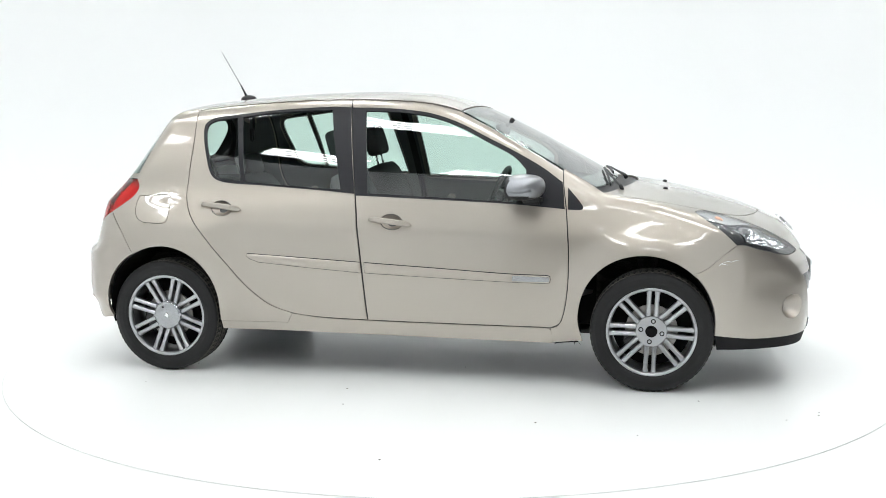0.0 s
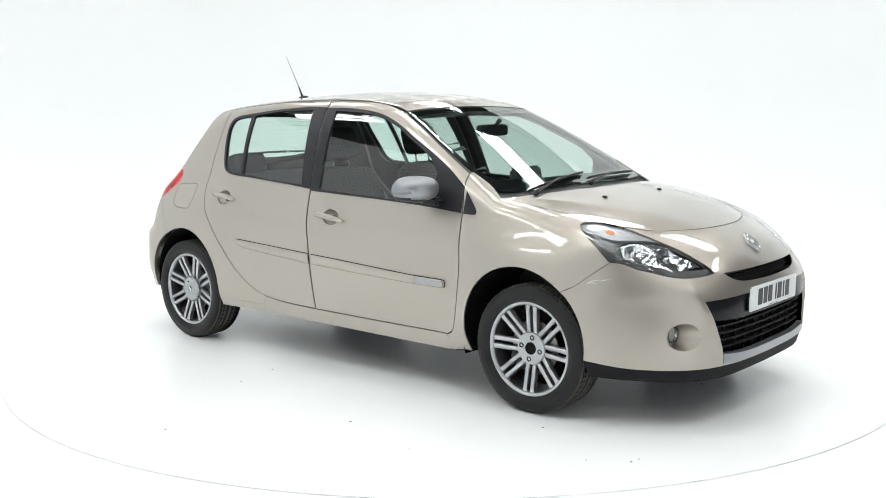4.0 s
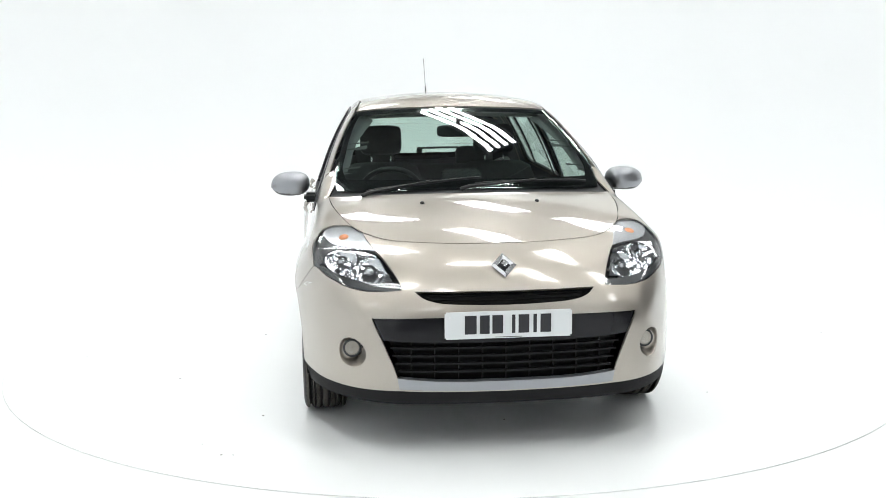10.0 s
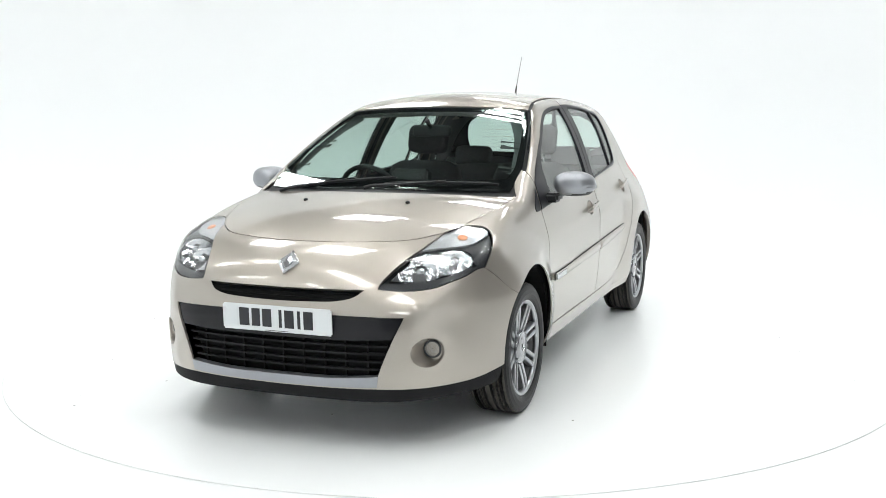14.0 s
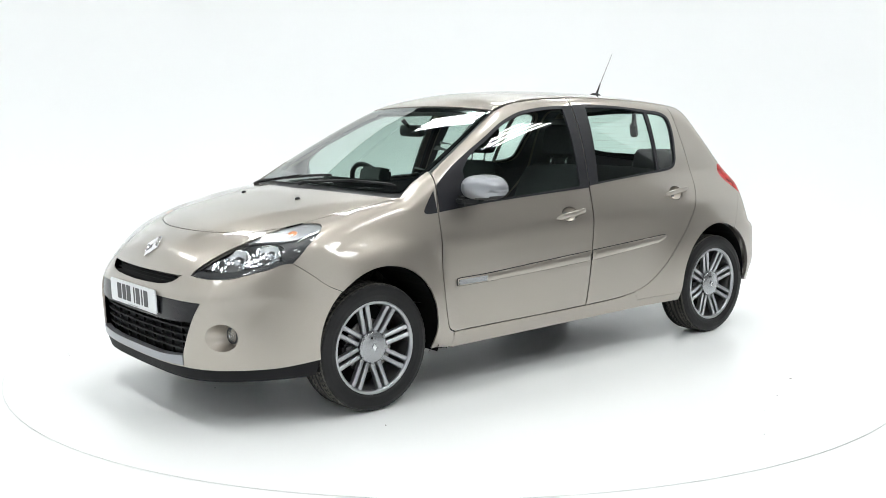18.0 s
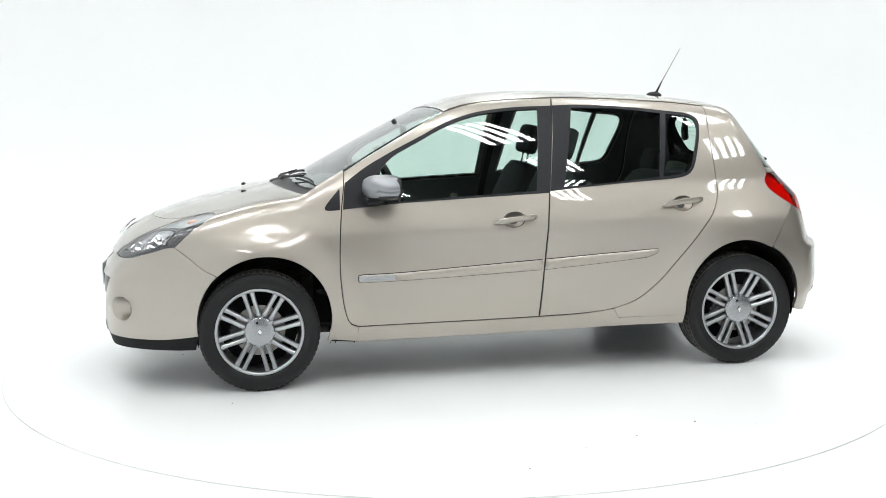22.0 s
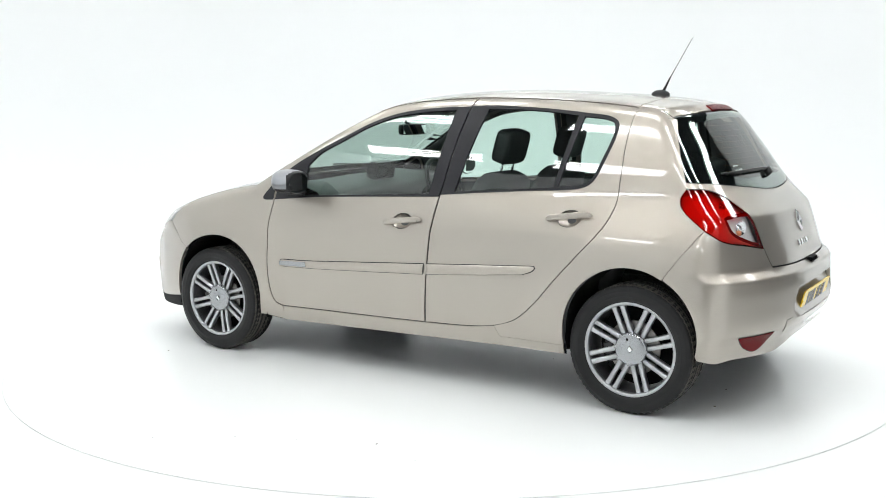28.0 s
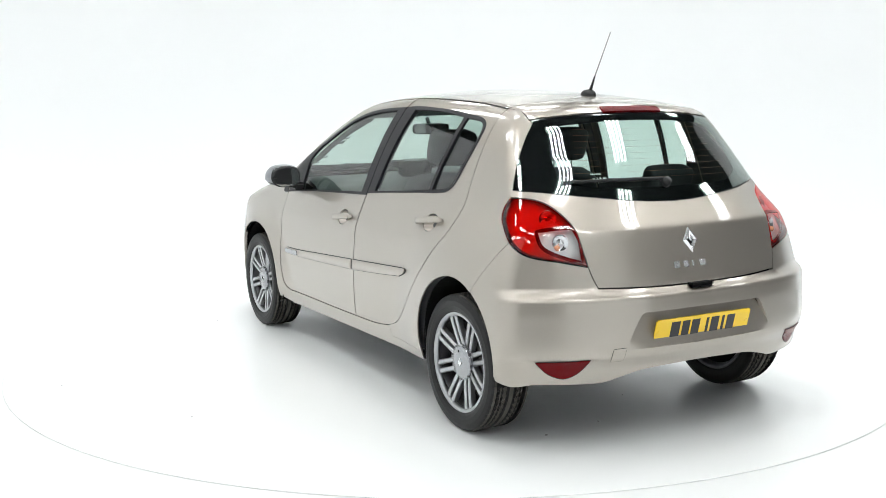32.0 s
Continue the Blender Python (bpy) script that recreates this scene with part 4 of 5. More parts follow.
def fog_dent(p, n):
    """A round cup with a floor that faces straight ahead."""
    a = np.arctan2(p[:, 1], p[:, 0] - FRONT_AXIS)
    r = np.hypot((a - FOG_A) / FOG_RA, (p[:, 2] - FOG_Z) / FOG_RZ)
    d = np.maximum(0.0, p[:, 0] - FOG_FLOOR) * ramp(1 - r, 0.0, 0.30)
    return p - np.stack([d, np.zeros_like(d), np.zeros_like(d)], 1), n


for s in (1, -1):
    panel("fog_lamp_recess", chart_nose, FOG, PAINT, bumper, right=s < 0, gap=0.006, seam=-0.0005, depth=0, lift=fog_dent, own_normals=True)
    fog = part("fog_lamp", lathe([(-0.03, 0.039), (0.004, 0.039), (0.008, 0.037), (0.006, 0.030)], 32, caps=False), LAMP_HOUSING, car, "round fog lamp", smooth=True)
    fog.matrix_basis = pose(FOG_FLOOR + 0.001, 0.626 * s, FOG_Z + 0.004, 0, 0, 8 * s)
    lens = part("lens", lathe([(0.006, 0.030), (0.012, 0.026), (0.016, 0.014), (0.0175, 0.001)], 24, caps=False), LAMP_GLASS, fog, smooth=True)
    refl = part("reflector", lathe([(0.004, 0.0305), (-0.008, 0.025), (-0.016, 0.012), (-0.006, 0.008), (0.0, 0.001)], 14, caps=False), BOWL_SILVER, fog)

# -- rear bumper --
RB_LOW = [(ARCH_R_TAIL[-1][0], 0.83, ARCH_R_TAIL[-1][2]), (-1.66, 0.78, 0.278), (-1.714, 0.72, 0.290), (-1.786, 0.616, 0.290), (-1.854, 0.469, 0.291), (-1.885, 0.385, 0.312), (-1.900, 0.30, 0.330),
          (-1.916, 0.134, 0.338), (-1.918, 0.0, 0.340)]
REAR_BUMPER = both(chart_tail, [(-1.919, 0.0, 0.667), (-1.906, 0.285, 0.671), (-1.857, 0.488, 0.679)], [(-1.857, 0.488, 0.679), (-1.83, 0.503, 0.715), LAMP_T_IN[0]], LAMP_T_LOW[::-1], TAIL_SPLIT, ARCH_R_TAIL, RB_LOW)


RECESS = both(chart_tail, [(-1.93, 0, 0.577), (-1.92, 0.31, 0.577)], [(-1.92, 0.31, 0.577), (-1.915, 0.327, 0.568), (-1.905, 0.39, 0.447), (-1.905, 0.385, 0.432)], [(-1.905, 0.385, 0.432), (-1.94, 0, 0.428)], gap=0.015)
rear_bumper = panel("rear_bumper", chart_tail, REAR_BUMPER, PAINT, car, gap=0.02, seam=0.0012, depth=0.02, holes=[RECESS])
panel("plate_recess", chart_tail, RECESS, PAINT, rear_bumper, gap=0.02, seam=-0.0014, depth=0, lift=plate_floor, wall_to=0.0, own_normals=True)
for r in SIDES:
    refl = out(chart_tail, [(-1.736, 0.720, 0.393), (-1.80, 0.64, 0.395), (-1.850, 0.547, 0.399)], [(-1.850, 0.547, 0.399), (-1.826, 0.572, 0.350), (-1.796, 0.614, 0.323), (-1.775, 0.644, 0.321), (-1.755, 0.685, 0.345), (-1.736, 0.720, 0.393)], gap=0.012)
    panel("reflector_border", chart_tail, refl, RUBBER_SEAL, rear_bumper, right=r, gap=0.015, lift=proud(0.0015), depth=0, seam=-0.0035)
    panel("rear_reflector", chart_tail, refl, DARK_RED, rear_bumper, "red reflector", right=r, gap=0.015, lift=proud(0.003), depth=0.006, seam=0.0)
TOW = ring(*[into(chart_tail, l) for l in ([(-1.87, 0.46, 0.385), (-1.89, 0.405, 0.388)], [(-1.89, 0.405, 0.388), (-1.89, 0.40, 0.44)], [(-1.89, 0.40, 0.44), (-1.87, 0.455, 0.438)], [(-1.87, 0.455, 0.438), (-1.87, 0.46, 0.385)])], gap=0.02)
panel("tow_eye_seam", chart_tail, TOW, RUBBER_SEAL, rear_bumper, gap=0.02, lift=proud(0.0012), depth=0, seam=-0.002)
panel("tow_eye_cover", chart_tail, TOW, PAINT, rear_bumper, gap=0.02, lift=proud(0.0025), depth=0.004, seam=0.0)


# ---- wheels ----
TYRE_R, RIM_R = 0.303, 0.222


def build_wheel(capped):
    """A wheel with its outer face towards +y, turned about y."""
    rim = part("wheel", lathe([(0.085, RIM_R), (0.089, 0.2185), (0.086, 0.209), (0.078, 0.2045), (0.064, 0.2025), (0.064, 0.226), (0.080, 0.226), (0.085, RIM_R)], 72, "y", caps=False),
               ALLOY, car, "silver alloy wheel with eight double spokes", smooth=True)
    part("rim_barrel", lathe([(0.071, 0.2085), (0.03, 0.200), (-0.085, 0.203), (-0.09, RIM_R), (-0.085, 0.226), (0.069, 0.226)], 64, "y", caps=False), ALLOY_SHADED, rim, "shaded inner barrel", smooth=True)
    # tyre with grooved tread
    n = 256
    rows = [(0.086, 0.2205), (0.094, 0.232), (0.099, 0.250), (0.098, 0.272), (0.092, 0.290), (0.084, 0.2985), (0.074, 0.3015)]
    tread = []
    for y in np.linspace(0.070, -0.070, 29):
        g = min(abs(abs(y) - 0.045), abs(abs(y) - 0.016))
        tread.append((float(y), TYRE_R - 0.0007 - 4.5 * max(0.0, abs(y) - 0.045) ** 2 * 8 - (0.008 if g < 0.0045 else 0.0)))
    rows = rows + tread + [(-a, b) for a, b in reversed(rows)]
    verts, faces = [], []
    for j, (y, rad) in enumerate(rows):
        for k in range(n):
            rr = rad
            if 7 <= j < 7 + len(tread):
                sweep = int(abs(y) * 230 + (0.5 if y > 0 else 0))
                if (k + 2 * sweep) % 4 == 0 and abs(y) > 0.020:
                    rr -= 0.007
            elif j in (5, 6, len(rows) - 6, len(rows) - 7) and k % 4 == 0:
                rr -= 0.0025
            a = 2 * math.pi * k / n
            verts.append((rr * math.cos(a), y, rr * math.sin(a)))
    for j in range(len(rows) - 1):
        for k in range(n):
            faces.append((j * n + k, (j + 1) * n + k, (j + 1) * n + (k + 1) % n, j * n + (k + 1) % n))
    radii = [math.hypot(v[0], v[2]) for v in verts]
    slots = [1 if sorted(radii[i] for i in f)[1] > 0.2955 else 0 for f in faces]
    mesh_object("tyre", verts, [f[::-1] for f in faces], RUBBER, rim, "black tyre with grooved tread", slots=[RUBBER, TREAD], face_slots=slots, smooth=False)
    # eight pairs of spokes, dished towards the hub
    me = None
    for k in range(16):
        if me is None:
            verts, faces, m = [], [], 9
            for i in range(m + 1):
                u = i / m
                rad = 0.060 + 0.155 * u
                out_y = 0.066 + 0.012 * u - 0.010 * (1 - u) ** 2
                half = 0.0112 - 0.0012 * math.sin(u * math.pi) + 0.004 * max(0, u - 0.85) / 0.15
                for dy, dz in ((0.0, 0.62), (-0.0035, 1.0), (-0.026, 1.15), (-0.026, -1.15), (-0.0035, -1.0), (0.0, -0.62)):
                    verts.append((rad, out_y + dy, half * dz))
            for i in range(m):
                for j in range(6):
                    a, b = i * 6 + j, i * 6 + (j + 1) % 6
                    faces.append((a, b, b + 6, a + 6))
            faces += [tuple(range(5, -1, -1)), tuple(m * 6 + j for j in range(6))]
            sp = mesh_object("spoke", verts, faces, ALLOY, rim, smooth=False)
            bm = bmesh.new()
            bm.from_mesh(sp.data)
            bmesh.ops.recalc_face_normals(bm, faces=bm.faces)
            bm.to_mesh(sp.data)
            bm.free()
            me = sp.data
        else:
            sp = new("spoke", me)
            sp.parent = rim
        pair, off = k // 2, (0.0172 if k % 2 else -0.0172)
        sp.matrix_basis = pose(0, 0, 0, 0, 15 + pair * 45, 0) @ pose(0, 0, off, 0, -0.8 if k % 2 else 0.8)
    part("hub", lathe([(0.058, 0.078), (0.066, 0.074), (0.066, 0.03), (0.060, 0.028), (0.060, 0.0005)], 40, "y"), ALLOY, rim, smooth=False)
    if capped:
        part("hub_cap", lathe([(0.060, 0.077), (0.072, 0.075), (0.0765, 0.066), (0.0775, 0.02), (0.0775, 0.0005)], 40, "y"), SATIN_SILVER, rim, "silver centre cap", smooth=True)
        for k in range(8):
            bm = box(bmesh.new(), -0.008, 0.008, 0.060, 0.0745, 0.062, 0.080)
            tab = part("cap_tab", bm, SATIN_SILVER, rim)
            tab.matrix_basis = pose(0, 0, 0, 0, k * 45 + 37.5, 0)
        lozenge(rim, pose(0, 0.079, 0), 0.013, 0.018, 0.002, CHROME)
        hole = part("valve_hole", lathe([(0.0755, 0.006), (0.0772, 0.006), (0.0772, 0.0005)], 12, "y"), DEEP_BLACK, rim)
        hole.location = (0.012, 0.0006, 0.046)
    else:
        part("hub_centre", lathe([(0.060, 0.030), (0.068, 0.029), (0.069, 0.026), (0.064, 0.022), (0.064, 0.0005)], 28, "y"), DEEP_BLACK, rim, "open dark hub centre", smooth=False)
        for k in range(4):
            b = part("wheel_bolt", lathe([(0.055, 0.0125), (0.068, 0.0125), (0.070, 0.009), (0.064, 0.006), (0.064, 0.0005)], 12, "y"), STEEL_DARK, rim)
            a = radians(k * 90 + 38)
            b.location = (0.052 * math.cos(a), 0.0, 0.052 * math.sin(a))
    part("brake_disc", lathe([(0.020, 0.128), (0.030, 0.128), (0.030, 0.06), (0.036, 0.055), (0.036, 0.0005)], 48, "y"), BRAKE, rim, smooth=False)
    bm = box(bmesh.new(), -0.05, 0.05, -0.02, 0.045, 0.085, 0.145)
    bmesh.ops.bevel(bm, geom=bm.edges[:], offset=0.012, segments=2, affect="EDGES")
    cal = part("brake_caliper", bm, STEEL_DARK, rim)
    cal.matrix_basis = pose(0, 0, 0, 0, 100, 0)
    # added black disc behind the spokes, for the darkness of the wheel well
    part("wheel_well_shade_disc", lathe([(-0.05, 0.195), (-0.06, 0.195), (-0.06, 0.0005)], 32, "y"), DEEP_BLACK, rim)
    return rim


def lozenge(parent, m, half_w, half_h, thick, mat, name="badge", label="chrome lozenge badge", ring_w=0.34):
    """A raised diamond frame round a dark field, its face towards +y."""
    outer = [(half_w, 0), (0, half_h), (-half_w, 0), (0, -half_h)]

    def rows_mesh(steps, close):
        bm = bmesh.new()
        rows = [[bm.verts.new((a * s, y, b * s)) for a, b in outer] for s, y in steps]
        for i in range(len(rows) - 1):
            for k in range(4):
                bm.faces.new((rows[i][k], rows[i][(k + 1) % 4], rows[i + 1][(k + 1) % 4], rows[i + 1][k]))
        if close:
            bm.faces.new(rows[-1])
        bmesh.ops.recalc_face_normals(bm, faces=bm.faces)
        return bm

    frame_rows = ((1.0, 0.0), (1.0, thick * 0.5), (1 - ring_w * 0.5, thick * 1.8), (1 - ring_w, thick * 0.4))
    small = half_w < 0.03
    ob = part(name, rows_mesh(frame_rows + (((0.1, thick * 0.5),) if small else ()), small), mat, parent, label)
    ob.matrix_basis = m
    if not small:
        part("badge_field", rows_mesh(((1 - ring_w, thick * 0.3), (1 - ring_w - 0.02, thick * 0.4)), True), GLOSS_BLACK, ob)
        inner = part("badge_stroke", rows_mesh(((0.30, thick * 0.4), (0.22, thick * 1.2)), True), mat, ob)
        inner.matrix_basis = pose(-0.10 * half_w, 0, 0.16 * half_h)
    return ob


master = build_wheel(True)
SPIN = {(1, 1): 0, (-1, 1): 3, (-1, -1): 12}
for (fx, sy), a in SPIN.items():
    m = pose(fx * HUB_X, sy * 0.742, TYRE_R, 0, 0, 0 if sy > 0 else 180) @ pose(0, 0, 0, 0, a, 0)
    if (fx, sy) == (1, 1):
        master.matrix_basis = m
    else:
        copy_thing(master, m)
bare = build_wheel(False)
bare.matrix_basis = pose(HUB_X, -0.742, TYRE_R, 0, 0, 180) @ pose(0, 0, 0, 0, 28, 0)

# ---- underbody and wheel wells ----
bm = bmesh.new()
box(bm, -0.95, 1.80, -0.50, 0.50, 0.215, 0.27)
box(bm, -0.93, 0.86, -0.71, 0.71, 0.238, 0.275)
box(bm, 1.0, 1.84, -0.50, 0.50, 0.27, 0.70)
box(bm, -1.80, -1.62, -0.45, 0.45, 0.37, 0.60)
box(bm, -1.62, -0.95, -0.50, 0.50, 0.33, 0.60)
part("underbody", bm, STEEL_DARK, car, "dark underside of the car")
bm = lathe([(0.0, 0.045), (0.02, 0.055), (0.45, 0.055), (0.47, 0.045)], 20, "y")
part("exhaust_box", bm, STEEL_DARK, car, smooth=True).matrix_basis = pose(-1.50, -0.1, 0.30)
for cx, cz, rad in ((1.248, 0.334, 0.354), (-1.285, 0.36, 0.325)):
    for s in (1, -1):
        verts, faces, n = [], [], 30
        for i in range(n + 1):
            a = radians(-16 + 214 * i / n)
            x, z = cx + rad * math.cos(a), cz + rad * math.sin(a)
            for y in (0.822, 0.60, 0.50):
                k = 1.0 if y > 0.55 else 0.97
                verts.append((cx + (x - cx) * k, y * s, cz + (z - cz) * k))
        for i in range(n):
            for j in range(2):
                a = i * 3 + j
                faces.append((a, a + 1, a + 4, a + 3))
        verts.append((cx, 0.50 * s, cz))
        faces += [(i * 3 + 2, (i + 1) * 3 + 2, len(verts) - 1) for i in range(n)]
        mesh_object("wheel_arch_liner", verts, faces, DEEP_BLACK, car, smooth=False)

# ---- lamps ----
LAMP = out(chart_lamp, LAMP_IN, LAMP_LOW, LAMP_REAR, LAMP_TOP)


def dish(parent, place, aim, rad, deep, n=18, mat=None):
    prof_pts = [(0.0, rad), (-deep * 0.35, rad * 0.82), (-deep * 0.75, rad * 0.52), (-deep, rad * 0.22), (-deep * 0.99, 0.0005)]
    ob = part("reflector", lathe(prof_pts, n, caps=False), mat or LAMP_CHROME, parent, "mirror-bright reflector bowl")
    q = Vector(aim).to_track_quat("X", "Z").to_matrix().to_4x4()
    ob.matrix_basis = Matrix.Translation(place) @ q
    bulb = part("bulb", lathe([(-deep * 0.95, 0.012), (-deep * 0.5, 0.012), (-deep * 0.35, 0.009), (-deep * 0.3, 0.0005)], 12), LAMP_CHROME, parent, "bulb shield", smooth=True)
    bulb.matrix_basis = ob.matrix_basis
    return ob


def fluted(p, n):
    """Two bowls pressed inward side by side, ribbed with upright flutes."""
    u = p @ LAMP_U
    deep = np.full(len(p), 0.0)
    for cx, cy, cz, rad in ((1.872, 0.553, 0.738, 0.082), (1.772, 0.668, 0.772, 0.072)):
        r2 = np.sum((p - np.array((cx, cy, cz))) ** 2, axis=1) / rad ** 2
        deep = np.maximum(deep, 0.032 * np.clip(1 - r2, 0, 1) ** 0.8)
    ribs = 0.0035 * np.abs(np.sin(u * 150.0)) * np.clip(deep / 0.02, 0, 1)
    return p - n * (deep + ribs)[:, None], n


for r in SIDES:
    s = -1 if r else 1
    lamp = panel("headlamp", chart_lamp, LAMP, LAMP_HOUSING, car, "clear headlamp with dark surround", right=r, inset=0.048, wall_to=0.006, seam=0.003, gap=0.03)
    panel("lens", chart_lamp, LAMP, LAMP_GLASS, lamp, "clear lamp cover", right=r, depth=0.006, seam=0.002, gap=0.022)
    low_band = out(chart_lamp, LAMP_LOW, [LAMP_LOW[-1], (1.696, 0.768, 0.753)], [(1.696, 0.768, 0.753), (1.760, 0.731, 0.746), (1.845, 0.664, 0.720), (1.897, 0.592, 0.706), (1.948, 0.500, 0.699), (1.978, 0.445, 0.705), LAMP_IN[-2], LAMP_LOW[0]], gap=0.012)
    panel("lamp_mask", chart_lamp, low_band, LAMP_HOUSING, lamp, "dark lower surround", right=r, inset=0.012, depth=0.012, seam=0.004, gap=0.015)
    rear_mask = out(chart_lamp, [(1.80, 0.506, 0.801), (1.733, 0.585, 0.816), (1.673, 0.679, 0.823), (1.639, 0.711, 0.831), (1.556, 0.745, 0.853)], [(1.556, 0.745, 0.853), (1.525, 0.742, 0.862), LAMP_REAR[2], LAMP_REAR[1], LAMP_REAR[0]],
                    [LAMP_REAR[0], (1.727, 0.748, 0.760), (1.699, 0.722, 0.798), (1.699, 0.672, 0.815), (1.745, 0.586, 0.811), (1.797, 0.519, 0.799), (1.80, 0.506, 0.801)], gap=0.012)
    panel("lamp_mask", chart_lamp, rear_mask, LAMP_HOUSING, lamp, "dark inner divider", right=r, inset=0.016, depth=0.012, seam=0.002, gap=0.015)
    bowls = out(chart_lamp, [(1.733, 0.742, 0.762), (1.705, 0.720, 0.796), (1.705, 0.670, 0.812), (1.747, 0.590, 0.808), (1.795, 0.528, 0.797), (1.850, 0.500, 0.771), (1.920, 0.475, 0.728), (1.958, 0.460, 0.708)],
                [(1.958, 0.460, 0.708), (1.935, 0.520, 0.704), (1.897, 0.592, 0.708), (1.845, 0.664, 0.722), (1.765, 0.728, 0.748), (1.733, 0.742, 0.762)], gap=0.008)
    panel("reflector", chart_lamp, bowls, BOWL_SILVER, lamp, "bright fluted reflector bowls", right=r, gap=0.0065, seam=0.001, inset=0.014, depth=0.02, lift=fluted, own_normals=True)
    for (x, y, z), rad in (((1.868, 0.560, 0.735), 0.021), ((1.765, 0.672, 0.768), 0.017)):
        bm = lathe([(-0.05, rad * 0.8), (-0.012, rad), (-0.004, rad * 0.94), (0.0, rad * 0.5), (0.001, 0.0005)], 18)
        bulb = part("bulb", bm, LAMP_BULB, lamp, "bulb with a shiny cap", smooth=True)
        bulb.matrix_basis = Matrix.Translation((x - 0.028, (y - 0.012) * s, z - 0.010)) @ Vector((1, 0.35 * s, 0.12)).to_track_quat("X", "Z").to_matrix().to_4x4()
        collar = part("bulb_collar", lathe([(-0.03, rad * 1.25), (-0.018, rad * 1.5), (-0.014, rad * 1.35), (-0.014, rad * 0.9)], 18, caps=False), LAMP_HOUSING, lamp, smooth=False)
        collar.matrix_basis = bulb.matrix_basis
    clear_part = out(chart_lamp, LAMP_IN[2::-1], LAMP_TOP[::-1], [LAMP_TOP[0], LAMP_REAR[3], (1.545, 0.745, 0.858)], [(1.545, 0.745, 0.858), (1.639, 0.709, 0.833), (1.673, 0.677, 0.826), (1.733, 0.583, 0.819), LAMP_IN[2]], gap=0.012)
    panel("indicator_reflector", chart_lamp, clear_part, LAMP_SILVER, lamp, "bright silver indicator reflector", right=r, inset=0.009, depth=0.01, seam=0.001, gap=0.02)
    for (x, y, z), rad in (((1.600, 0.640, 0.850), 0.024),):
        c = skin(chart_lamp, into(chart_lamp, [(x, y, z)]))[0]
        nn = gradient(c[None])[0]
        ind = part("indicator_bulb", lathe([(-0.010, rad * 0.8), (-0.002, rad), (0.004, rad * 0.8), (0.008, 0.0005)], 16), ORANGE, lamp, "orange indicator bulb", smooth=True)
        c, nn = (c - nn * 0.009) * (1, s, 1), nn * (1, s, 1)
        ind.matrix_basis = Matrix.Translation(c) @ Vector(nn).to_track_quat("X", "Z").to_matrix().to_4x4()

    # tail lamp
    white = out(chart_tail, [(-1.660, 0.665, 0.905), (-1.70, 0.60, 0.914), (-1.728, 0.549, 0.914)], [(-1.728, 0.549, 0.914), (-1.756, 0.537, 0.874), (-1.784, 0.537, 0.788)],
                [(-1.784, 0.537, 0.788), (-1.747, 0.599, 0.807), (-1.69, 0.660, 0.850), (-1.660, 0.665, 0.905)], gap=0.015)
    tail = out(chart_tail, LAMP_T_OUT, LAMP_T_LOW, LAMP_T_IN)
    lamp = panel("tail_lamp", chart_tail, tail, LAMP_WHITE, car, "red rear lamp with a clear section", right=r, inset=0.035, wall_to=0.006, seam=0.004, gap=0.03)
    panel("red_lens", chart_tail, tail, RED_LENS, lamp, "glossy red lens", right=r, holes=[white], gap=0.022, depth=0.008, seam=0.002)
    panel("clear_lens", chart_tail, white, LAMP_GLASS, lamp, "clear lens", right=r, gap=0.02, depth=0.004, seam=0.0)
    panel("lens_backing", chart_tail, shrink(white, -0.012), DARK_RED, lamp, right=r, holes=[shrink(white, 0.003)], inset=0.006, depth=0, seam=0.0, gap=0.03)
    sunk = solve_on(*chart_rear(np.array([(0.605, 0.952), (0.592, 0.862)])), 0.024) * (1, s, 1)
    dish(lamp, tuple(sunk[0]), (-1, 0.45 * s, 0.25), 0.036, 0.012, 16)
    dish(lamp, tuple(sunk[1]), (-1, 0.45 * s, 0.05), 0.034, 0.012, 16)
    b = part("reversing_bulb", lathe([(-0.02, 0.01), (0.005, 0.012), (0.012, 0.0005)], 12), ORANGE, lamp, "orange bulb", smooth=True)
    b.matrix_basis = Matrix.Translation((sunk[1][0] + 0.004, sunk[1][1] + 0.012 * s, sunk[1][2] - 0.022)) @ pose(0, 0, 0, 0, 0, 180 - 25 * s)

# ---- door mirrors ----
def blob(cx, cy, cz, rx, ry, rz, power=0.75, n=28, m=16, cut=None):
    """A rounded box as a list of rings; cut(v): moves points."""
    verts, faces = [], []
    f = lambda v: math.copysign(abs(v) ** power, v)
    for j in range(m + 1):
        t = math.pi * j / m - math.pi / 2
        for k in range(n):
            a = 2 * math.pi * k / n
            v = [cx + rx * f(math.cos(t)) * f(math.cos(a)), cy + ry * f(math.cos(t)) * f(math.sin(a)), cz + rz * f(math.sin(t))]
            verts.append(tuple(cut(v)) if cut else tuple(v))
    for j in range(m):
        for k in range(n):
            a, b = j * n + k, j * n + (k + 1) % n
            faces.append((a, b, b + n, a + n))
    return verts, faces


